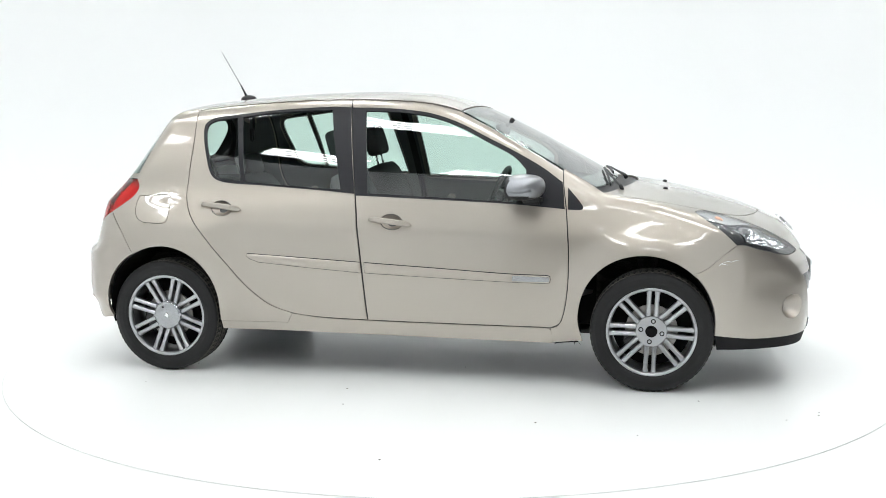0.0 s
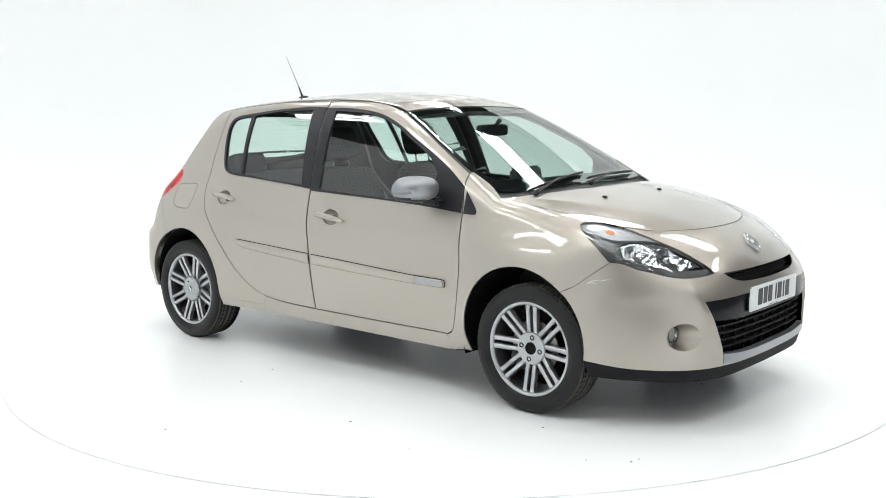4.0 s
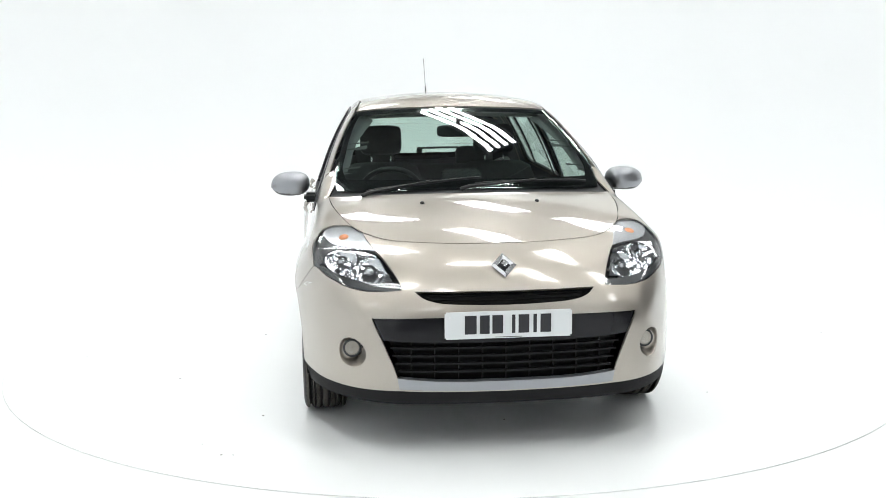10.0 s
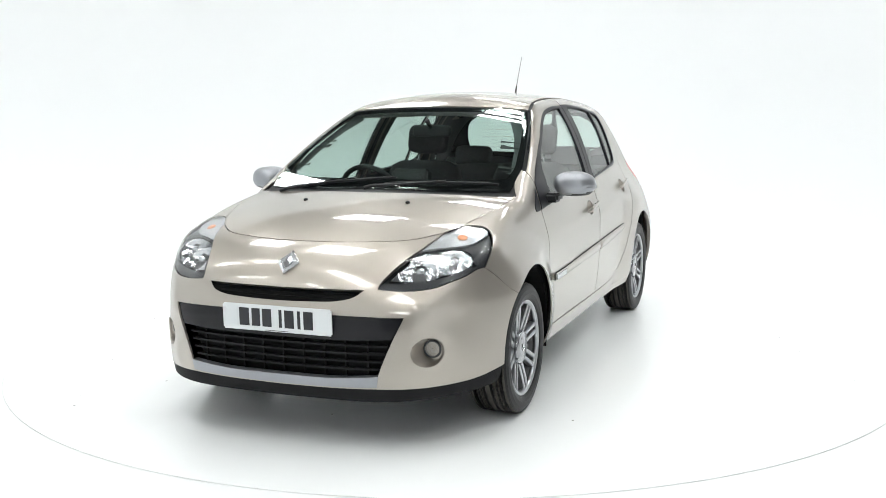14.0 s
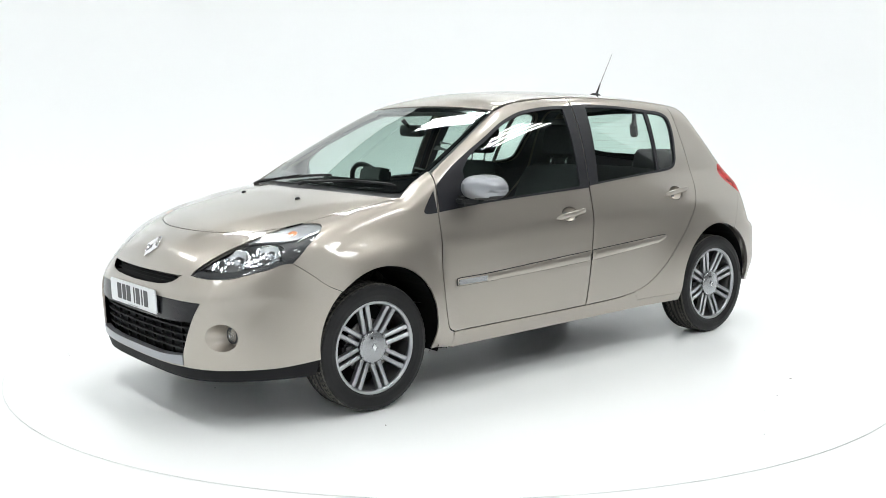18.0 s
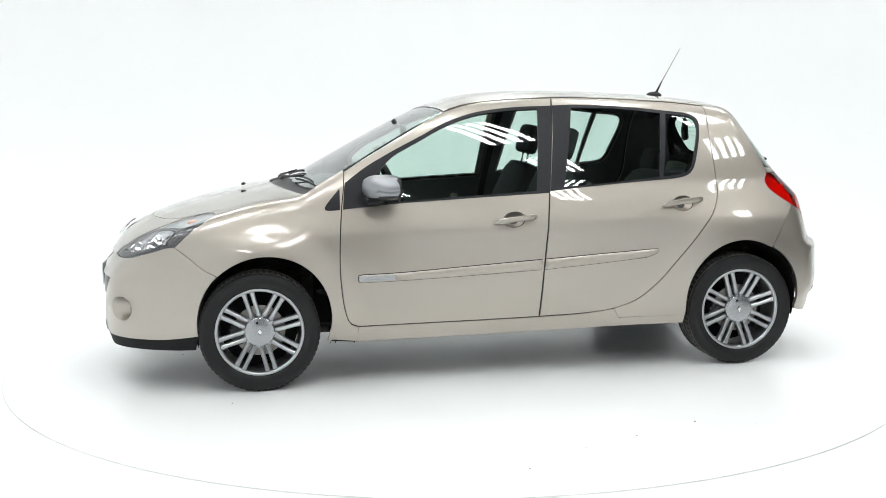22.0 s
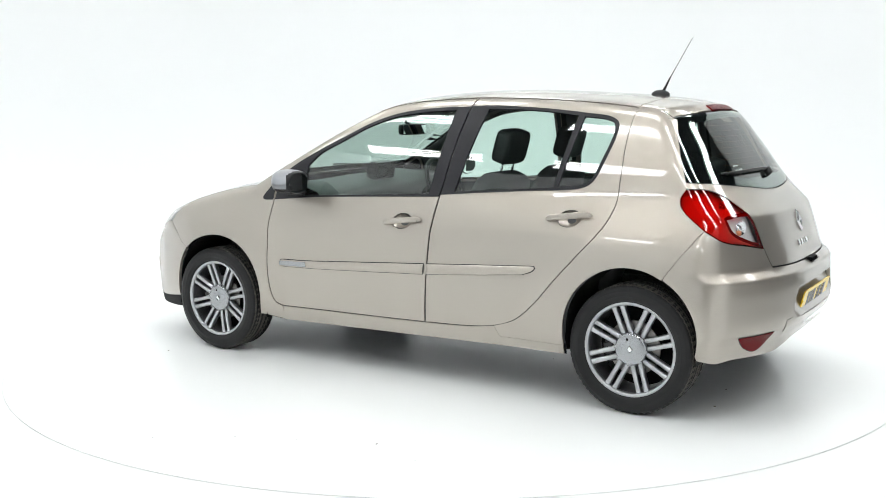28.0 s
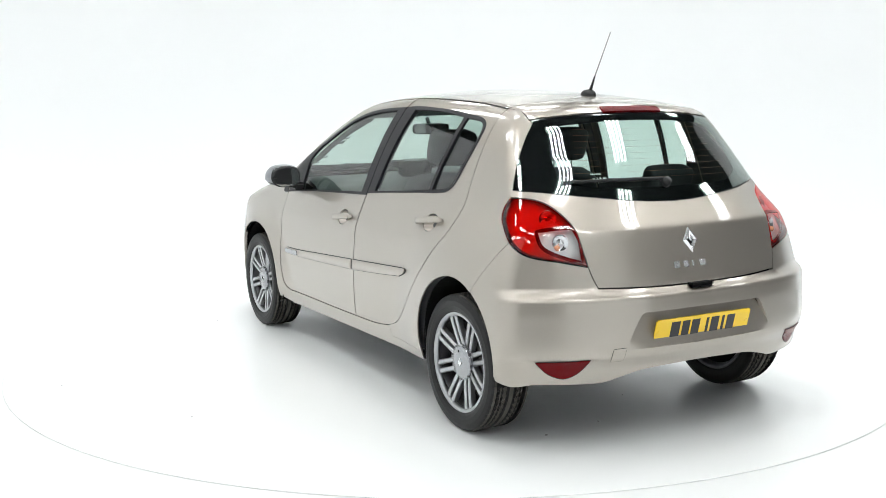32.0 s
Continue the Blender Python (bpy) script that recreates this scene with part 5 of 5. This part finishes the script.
for r in SIDES:
    s = -1 if r else 1

    def shape(v, s=s):
        x, y, z = v
        u = (y - 0.80) / 0.19
        if x > 0.61:
            x = 0.61 + (x - 0.61) * (1 - 0.42 * max(0.0, u) ** 2)
        x = max(x, 0.592 - 0.012 * u)
        z = z - 0.020 * max(0.0, u) ** 3 * (1 if z > 1.0 else -0.6)
        z = z + 0.012 * (1 - u) * (1 if z < 1.0 else -0.6)
        return (x, y * s, z)

    verts, faces = blob(0.665, 0.898, 1.016, 0.108, 0.101, 0.068, power=0.68, cut=shape, m=20, n=32)
    faces = [f[::-1] for f in faces] if r else faces
    top, low = [], []
    for f in faces:
        zc = sum(verts[i][2] for i in f) / 4
        xc = sum(verts[i][0] for i in f) / 4
        yc = abs(sum(verts[i][1] for i in f) / 4)
        (top if zc > 0.966 + 0.14 * max(0.0, yc - 0.90) and xc > 0.600 else low).append(f)
    mir = mesh_object("door_mirror", verts, low, BLACK_PLASTIC, car, "door mirror with a silver cap")
    mesh_object("mirror_cap", [(x + (0.0015 if x > 0.60 else -0.0), y + 0.001 * s, z + 0.001) for x, y, z in verts], top, CAP_SILVER, mir, "satin silver cap")
    bm = bmesh.new()
    outline = [(0.076 * math.copysign(abs(math.cos(a)) ** 0.7, math.cos(a)), 0.050 * math.copysign(abs(math.sin(a)) ** 0.7, math.sin(a))) for a in np.linspace(0, 2 * math.pi, 28, endpoint=False)]
    bm.faces.new([bm.verts.new((0, y, z)) for y, z in outline])
    g = part("mirror_glass", bm, MIRROR, mir, "mirror glass")
    g.matrix_basis = pose(0.588, 0.893 * s, 1.008, 0, 0, 0)
    bm = bmesh.new()
    rim_pts = [(0.086 * a / 0.076, 0.058 * b / 0.050) for a, b in outline]
    va = [bm.verts.new((0.003, y, z)) for y, z in rim_pts]
    vb = [bm.verts.new((-0.004, y * 0.9, z * 0.9)) for y, z in rim_pts]
    for k in range(28):
        bm.faces.new((va[k], va[(k + 1) % 28], vb[(k + 1) % 28], vb[k]))
    e = part("mirror_rim", bm, BLACK_PLASTIC, mir)
    e.matrix_basis = pose(0.590, 0.893 * s, 1.008)
    bm = box(bmesh.new(), 0.64, 0.745, 0.755, 0.83, 0.925, 0.972)
    bmesh.ops.bevel(bm, geom=bm.edges[:], offset=0.014, segments=3, affect="EDGES")
    if r:
        bmesh.ops.scale(bm, vec=(1, -1, 1), verts=bm.verts)
        bmesh.ops.reverse_faces(bm, faces=bm.faces)
    part("mirror_arm", bm, BLACK_PLASTIC, mir, smooth=False)


# ---- small outer parts ----
def rod(name, pts, radii, mat, parent, label="", n=10):
    """A round bar through points."""
    verts, faces = [], []
    pts = [np.array(p, float) for p in pts]
    for i, p in enumerate(pts):
        d = pts[min(i + 1, len(pts) - 1)] - pts[max(i - 1, 0)]
        d /= np.linalg.norm(d)
        u = np.cross(d, (0.3, 0.9, 0.2))
        u /= np.linalg.norm(u)
        w = np.cross(d, u)
        for k in range(n):
            a = 2 * math.pi * k / n
            verts.append(p + (u * math.cos(a) + w * math.sin(a)) * radii[i])
    for i in range(len(pts) - 1):
        for k in range(n):
            a, b = i * n + k, i * n + (k + 1) % n
            faces.append((a, b, b + n, a + n))
    faces += [tuple(range(n))[::-1], tuple((len(pts) - 1) * n + k for k in range(n))]
    return mesh_object(name, verts, faces, mat, parent, label)


def on_top(x, y, h=0.0):
    p = skin(chart_top, np.array([(x, y)]))[0]
    return p + gradient(p[None])[0] * h


base_verts, base_faces = blob(-1.105, 0, 1.456, 0.050, 0.026, 0.030, power=0.9, n=20, m=10)
aerial = mesh_object("aerial", base_verts, base_faces, BLACK_PLASTIC, car, "black roof aerial with a thin whip")
rod("whip", [(-1.118, 0, 1.474), (-1.134, 0, 1.505), (-1.154, 0, 1.545), (-1.156, 0, 1.548), (-1.268, 0, 1.742)], [0.0085, 0.006, 0.004, 0.0020, 0.0013], BLACK_PLASTIC, aerial)

# each wiper: blade ends, then the arm's pivot (x, y)
for (x0, y0), (x1, y1), (px0, py0) in (((1.065, -0.52), (1.0, 0.06), (1.125, -0.545)), ((1.055, 0.02), (0.985, 0.60), (1.13, -0.06))):
    n = 12
    line = [on_top(x0 + (x1 - x0) * u, y0 + (y1 - y0) * u, 0.012) for u in np.linspace(0, 1, n)]
    wiper = rod("wiper", line, [0.003] + [0.0058] * (n - 2) + [0.003], BLACK_PLASTIC, car, "black windscreen wiper", n=8)
    mid = line[n // 2]
    rod("wiper_arm", [on_top(px0, py0, 0.004), on_top(px0 - 0.01, py0 + 0.04, 0.014), on_top(px0 * 0.5 + mid[0] * 0.5, py0 * 0.5 + mid[1] * 0.5, 0.018), mid + np.array((0, 0, 0.007))],
        [0.011, 0.009, 0.006, 0.0045], BLACK_PLASTIC, wiper, n=8)
    rod("wiper_blade", [on_top(x0 + (x1 - x0) * u, y0 + (y1 - y0) * u, 0.007) for u in np.linspace(0, 1, n)], [0.004] * n, RUBBER_SEAL, wiper, n=6)
for y in (-0.272, 0.272):
    bm = bmesh.new()
    bmesh.ops.create_icosphere(bm, subdivisions=2, radius=0.011, matrix=Matrix.Diagonal((1.3, 1, 0.8, 1)))
    part("washer_jet", bm, BLACK_PLASTIC, car, smooth=True).location = on_top(1.345, y, 0.002)


def on_tail(y, z, h=0.0):
    p = skin(chart_rear, np.array([(y, z)]))[0]
    return p + gradient(p[None])[0] * h


def on_nose(y, z, h=0.0):
    p = skin(chart_front, np.array([(y, z)]))[0]
    return p + gradient(p[None])[0] * h


line = [on_tail(0.45 - 0.46 * u, 1.088 + 0.004 * math.sin(u * 3.1), 0.012) for u in np.linspace(0, 1, 14)]
rear_wiper = rod("rear_wiper", line, [0.005] + [0.0075] * 12 + [0.007], BLACK_PLASTIC, car, "black rear wiper arm", n=8)
rod("wiper_hub", [on_tail(0.0, 1.075, 0.0), on_tail(0.0, 1.075, 0.028)], [0.024, 0.018], BLACK_PLASTIC, rear_wiper, n=14)
rod("wiper_blade", [on_tail(0.49 - 0.38 * u, 1.092, 0.008) for u in np.linspace(0, 1, 10)], [0.006] * 10, RUBBER_SEAL, rear_wiper, n=6)

for k in range(9):
    z = 1.105 + k * 0.026
    half = 0.43 - 0.08 * k / 8
    rod("heater_line", [on_tail(half * u, z, -0.006) for u in np.linspace(-1, 1, 15)], [0.0006] * 15, HEATER, tailgate, n=4)
# the key lock in the left front door
lock = skin(chart_side, np.array([(HANDLES["front"][1][0] + 0.022, HANDLES["front"][1][1] - 0.002)]))[0]
rod("door_lock", [lock + np.array((0, 0.004, 0)), lock + np.array((0, 0.0235, 0))], [0.0075, 0.0075], DEEP_BLACK, car, n=12)

# badges, nameplate and number plates (their characters stay as plain bars)
f0 = on_nose(0.0, 0.762, 0.002)
fn = gradient(on_nose(0.0, 0.762)[None])[0]
lozenge(car, Matrix.Translation(f0) @ Vector(fn).to_track_quat("Y", "Z").to_matrix().to_4x4(), 0.053, 0.064, 0.007, BRIGHT_SILVER, ring_w=0.5)
r0 = on_tail(0.0, 0.843, 0.002)
rn = gradient(on_tail(0.0, 0.843)[None])[0]
lozenge(car, Matrix.Translation(r0) @ Vector(rn).to_track_quat("Y", "Z").to_matrix().to_4x4(), 0.040, 0.056, 0.006, BRIGHT_SILVER, ring_w=0.6)
for k, (y, w) in enumerate(((0.095, 0.030), (0.045, 0.026), (0.007, 0.008), (-0.047, 0.034))):
    bm = box(bmesh.new(), -0.003, 0.003, -w / 2, w / 2, -0.014, 0.014)
    bmesh.ops.bevel(bm, geom=bm.edges[:], offset=0.002, segments=1, affect="EDGES")
    c = on_tail(y, 0.748, 0.002)
    nn = gradient(on_tail(y, 0.748)[None])[0]
    part("nameplate_bar", bm, BRIGHT_SILVER, tailgate).matrix_basis = Matrix.Translation(c) @ Vector(nn).to_track_quat("X", "Z").to_matrix().to_4x4()


def number_plate(name, m, mat, parent, label):
    """A pressed plate facing +x, 520 by 111 mm, with plain bars for its characters."""
    bm = box(bmesh.new(), -0.003, 0.003, -0.26, 0.26, -0.0555, 0.0555)
    es = [e for e in bm.edges if abs(e.verts[0].co.x - e.verts[1].co.x) > 0.001]
    bmesh.ops.bevel(bm, geom=es, offset=0.006, segments=2, affect="EDGES")
    pl = part(name, bm, mat, parent, label)
    pl.matrix_basis = m
    for y, w in ((0.155, 0.048), (0.098, 0.040), (0.045, 0.044), (-0.020, 0.014), (-0.062, 0.044), (-0.108, 0.014), (-0.152, 0.044)):
        b = part("character_bar", box(bmesh.new(), 0.003, 0.0042, -w / 2, w / 2, -0.038, 0.038), PLATE_INK, pl)
        b.location = (0, -y, 0.002)
    part("maker_line", box(bmesh.new(), 0.003, 0.0038, -0.055, 0.055, -0.052, -0.0495), PLATE_INK, pl)
    for y in (-0.245, 0.245):
        sc = part("plate_screw", lathe([(0.003, 0.007), (0.0055, 0.006), (0.006, 0.0005)], 12), mat, pl)
        sc.location = (0, y, 0.035 if mat is PLATE_WHITE else 0.0)
    return pl


number_plate("front_number_plate", pose(2.098, 0, 0.541, 0, 1.5), PLATE_WHITE, car, "white number plate with dark bars")
part("plate_holder", box(bmesh.new(), 2.075, 2.094, -0.25, 0.25, 0.492, 0.545), BLACK_PLASTIC, bumper)
number_plate("rear_number_plate", pose(-1.912, 0, 0.4865, 0, 14, 180), PLATE_YELLOW, car, "yellow number plate with dark bars")
# a solid black block stands in for the shade in the boot release hollow
bm = box(bmesh.new(), -0.03, 0.02, -0.065, 0.065, -0.010, 0.010)
bmesh.ops.bevel(bm, geom=bm.edges[:], offset=0.010, segments=2, affect="EDGES")
part("boot_release_shade", bm, DEEP_BLACK, rear_bumper, "black block for the shade in the boot release hollow").location = (-1.886, 0.0, 0.664)
for y, z, w, h in ((0.352, 1.098, 0.010, 0.022), (0.335, 1.098, 0.005, 0.030), (0.320, 1.100, 0.008, 0.026), (0.300, 1.100, 0.016, 0.024), (0.335, 1.124, 0.050, 0.006)):
    c = on_tail(y, z, -0.0015)
    nn = gradient(on_tail(y, z)[None])[0]
    part("sticker_mark", box(bmesh.new(), 0, 0.0004, -w / 2, w / 2, -h / 2, h / 2), WHITE_PRINT, tailgate).matrix_basis = Matrix.Translation(c) @ Vector(nn).to_track_quat("X", "Z").to_matrix().to_4x4()

# scuffs on the right corner of the front bumper
for (xa, ya, za), (xb, yb, zb) in (
        ((1.600, 0.826, 0.640), (1.624, 0.815, 0.655)), ((1.624, 0.815, 0.655), (1.652, 0.803, 0.660)), ((1.615, 0.82, 0.646), (1.640, 0.81, 0.643)),
        ((1.655, 0.803, 0.655), (1.690, 0.788, 0.664))):
    ends = skin(chart_nose, into(chart_nose, [(xa, ya, za), ((xa + xb) / 2, (ya + yb) / 2, (za + zb) / 2 + 0.002), (xb, yb, zb)]))
    ends = ends * (1, -1, 1)
    rod("scuff_mark", list(ends), [0.0008, 0.0016, 0.0008], WHITE_PRINT, bumper, n=6)

# ---- inside the cabin ----
INNER_F = [shrink(GLASS_F, -0.004)]
for r in SIDES:
    panel("door_lining", chart_side, DOOR_F, DASH, car, "dark door lining", right=r, holes=INNER_F, inset=0.030, depth=0, seam=0.024, gap=0.05)
    panel("door_lining", chart_side, DOOR_R, DASH, car, "dark door lining", right=r, holes=[shrink(GLASS_R, -0.004), shrink(GLASS_Q, -0.004)], inset=0.034, depth=0, seam=0.016, gap=0.05)
    panel("quarter_lining", chart_side, QUARTER, DASH, car, right=r, inset=0.040, depth=0, seam=0.0, gap=0.05)
    # black skins added behind wing and sill give the shut lines their shade
    panel("wing_gap_shade", chart_wing, WING, DEEP_BLACK, car, right=r, inset=0.022, depth=0, seam=0.012, gap=0.05)
    panel("sill_gap_shade", chart_side, SILL, DEEP_BLACK, car, right=r, inset=0.020, depth=0, seam=-0.004, gap=0.06)
panel("headlining", chart_top, both(chart_top, top_pts((0.32, 0.0), (0.32, 0.30), (0.31, 0.52)), top_pts((0.31, 0.52), (-0.31, 0.49), (-1.0, 0.49), (-1.30, 0.50)), top_pts((-1.30, 0.50), (-1.38, 0.3), (-1.38, 0.0))), HEADLINER, car,
      "pale grey headlining", inset=0.035, depth=0, gap=0.06)
panel("tailgate_lining", chart_tail, TAILGATE, DASH, car, inset=0.03, depth=0, seam=-0.004, gap=0.06)
# likewise added black skins: the shade in the bonnet and bumper gaps
panel("bonnet_gap_shade", chart_top, both(chart_top, HOOD_BACK, HOOD_SIDE, HOOD_NOSE), DEEP_BLACK, car, inset=0.02, depth=0, seam=-0.008, gap=0.08)
panel("bumper_gap_shade", chart_nose, BUMPER, DEEP_BLACK, car, inset=0.030, depth=0, seam=-0.004, gap=0.05, holes=[shrink(SLOT, -0.02), shrink(MOUTH, -0.02), shrink(FOG, -0.03), shrink(FOG_R, -0.03)])


def cushion(name, parent, dims, m, mat=None, bulge=0.0, bev=0.04, label=""):
    """A padded block with rounded edges."""
    dx, dy, dz = dims
    bm = box(bmesh.new(), -dx / 2, dx / 2, -dy / 2, dy / 2, -dz / 2, dz / 2)
    bmesh.ops.subdivide_edges(bm, edges=bm.edges[:], cuts=5, use_grid_fill=True)
    for v in bm.verts:
        a, b, c = v.co.x / dx * 2, v.co.y / dy * 2, v.co.z / dz * 2
        n = (abs(a) ** 6 + abs(b) ** 6 + abs(c) ** 6) ** (1 / 6)
        q = max(abs(a), abs(b), abs(c))
        k = q / n if n else 1
        v.co = (v.co.x * k, v.co.y * k, v.co.z * k)
        v.co.x += bulge * (1 - b * b) * (1 - c * c)
    ob = part(name, bm, mat or SEAT_CLOTH, parent, label, smooth=True)
    ob.matrix_basis = m
    return ob


for y in (-0.36, 0.36):
    seat = cushion("front_seat", car, (0.50, 0.50, 0.16), pose(0.05, y, 0.47, 0, -6), label="charcoal cloth front seat")
    cushion("seat_back", seat, (0.13, 0.50, 0.60), pose(-0.30, 0, 0.34, 0, -16), bulge=0.03)
    cushion("headrest", seat, (0.09, 0.26, 0.18), pose(-0.395, 0, 0.775, 0, -10))
    for o in (-0.06, 0.06):
        rod("headrest_post", [(-0.375, o, 0.60), (-0.39, o, 0.72)], [0.006, 0.006], CHROME, seat, n=8)
bench = cushion("rear_seat", car, (0.48, 1.20, 0.18), pose(-0.80, 0, 0.47, 0, -6), label="charcoal cloth rear bench")
cushion("seat_back", bench, (0.14, 1.22, 0.56), pose(-0.29, 0, 0.30, 0, -20), bulge=0.02)
for y in (-0.36, 0.36):
    cushion("headrest", bench, (0.09, 0.27, 0.14), pose(-0.40, y, 0.625, 0, -12))
belt = rod("seat_belt", [(-1.19, 0.262, 1.40), (-1.193, 0.26, 1.34), (-1.197, 0.256, 1.27)], [0.016, 0.014, 0.018], SEAT_CLOTH, car, "dark rear belt hung from the roof", n=8)
buckle = box(bmesh.new(), -0.012, 0.012, -0.026, 0.026, -0.045, 0.045)
bmesh.ops.bevel(buckle, geom=buckle.edges[:], offset=0.008, segments=2, affect="EDGES")
part("belt_buckle", buckle, BLACK_PLASTIC, belt).matrix_basis = pose(-1.197, 0.256, 1.245, 8, 0, 12)
parcel = part("parcel_shelf", box(bmesh.new(), -1.62, -1.20, -0.56, 0.56, 0.955, 0.975), SEAT_CLOTH, car, "dark parcel shelf")
bm = bmesh.new()
pts = [(0.985, 0.965), (0.88, 0.985), (0.72, 0.975), (0.62, 0.945), (0.58, 0.90), (0.60, 0.80), (0.66, 0.70), (0.68, 0.45), (0.985, 0.45)]
rows = []
for y in np.linspace(-0.70, 0.70, 29):
    drv = math.exp(-((y + 0.36) / 0.17) ** 2) * 0.03
    mid = math.exp(-(y / 0.2) ** 2) * 0.012
    edge = max(0.0, abs(y) - 0.6) * 0.5
    rows.append([bm.verts.new((x - (mid if x < 0.7 else 0) - (edge if x > 0.8 else 0), float(y), z + ((drv + mid) if z > 0.88 and x < 0.9 else 0))) for x, z in pts])
for a, b in zip(rows[:-1], rows[1:]):
    for k in range(len(pts) - 1):
        bm.faces.new((a[k], a[k + 1], b[k + 1], b[k]))
bmesh.ops.recalc_face_normals(bm, faces=bm.faces)
dash = part("dashboard", bm, DASH, car, "dark grey dashboard", smooth=True)
pod = box(bmesh.new(), -0.02, 0.06, -0.105, 0.105, -0.055, 0.055)
bmesh.ops.bevel(pod, geom=pod.edges[:], offset=0.015, segments=2, affect="EDGES")
part("display_pod", pod, SCREEN_DARK, dash, "dark dashboard display").matrix_basis = pose(0.66, 0.0, 1.02, 0, -12)
verts, faces, n, m = [], [], 48, 10
for i in range(n):
    a = 2 * math.pi * i / n
    for k in range(m):
        b = 2 * math.pi * k / m
        rr = 0.178 + 0.015 * math.cos(b)
        verts.append((0.015 * math.sin(b), rr * math.cos(a), rr * math.sin(a)))
for i in range(n):
    for k in range(m):
        faces.append((i * m + k, ((i + 1) % n) * m + k, ((i + 1) % n) * m + (k + 1) % m, i * m + (k + 1) % m))
wheel = mesh_object("steering_wheel", verts, faces, BLACK_PLASTIC, car, "black steering wheel on the right-hand side")
wheel.matrix_basis = pose(0.44, -0.36, 0.915, 0, 25)
cushion("wheel_boss", wheel, (0.06, 0.15, 0.13), pose(0.02, 0, -0.01), BLACK_PLASTIC)
for a, b in ((-0.165, 0.01), (0.165, 0.01)):
    rod("wheel_spoke", [(0.02, 0, 0), (0.005, a, b)], [0.02, 0.012], SATIN_SILVER, wheel, n=8)
rod("wheel_spoke", [(0.02, 0, 0), (0.005, 0, -0.165)], [0.025, 0.014], BLACK_PLASTIC, wheel, n=8)
rod("steering_column", [(0.02, 0, 0), (0.22, 0, 0)], [0.045, 0.05], BLACK_PLASTIC, wheel, n=14)
mirror = cushion("interior_mirror", car, (0.035, 0.235, 0.065), pose(0.43, 0.02, 1.275, 0, 0, -6), BLACK_PLASTIC, label="black interior mirror under the headlining")
rod("mirror_stem", [(0.02, 0, 0.02), (0.06, 0, 0.06)], [0.010, 0.014], BLACK_PLASTIC, mirror, n=8)
g = part("mirror_face", box(bmesh.new(), -0.0195, -0.0185, -0.105, 0.105, -0.026, 0.026), MIRROR, mirror)
for y in (-0.36, 0.36):
    cushion("sun_visor", car, (0.16, 0.36, 0.018), pose(0.235, y * 0.9, 1.375, 0, 14), HEADLINER, label="folded pale sun visor")


def motions():
    rows_car, rows_table = [], []
    for s in range(33):
        a = TURN_START + TURN_RATE * s
        m = pose(0, 0, 0, 0, 0, a)
        rows_car.append((float(s), m @ pose(CAR_OFF[0], CAR_OFF[1], 0)))
        rows_table.append((float(s), pose(*TABLE_C, 0, 0, 0, a)))
    walk(car, rows_car)
    walk(turntable, rows_table)


motions()
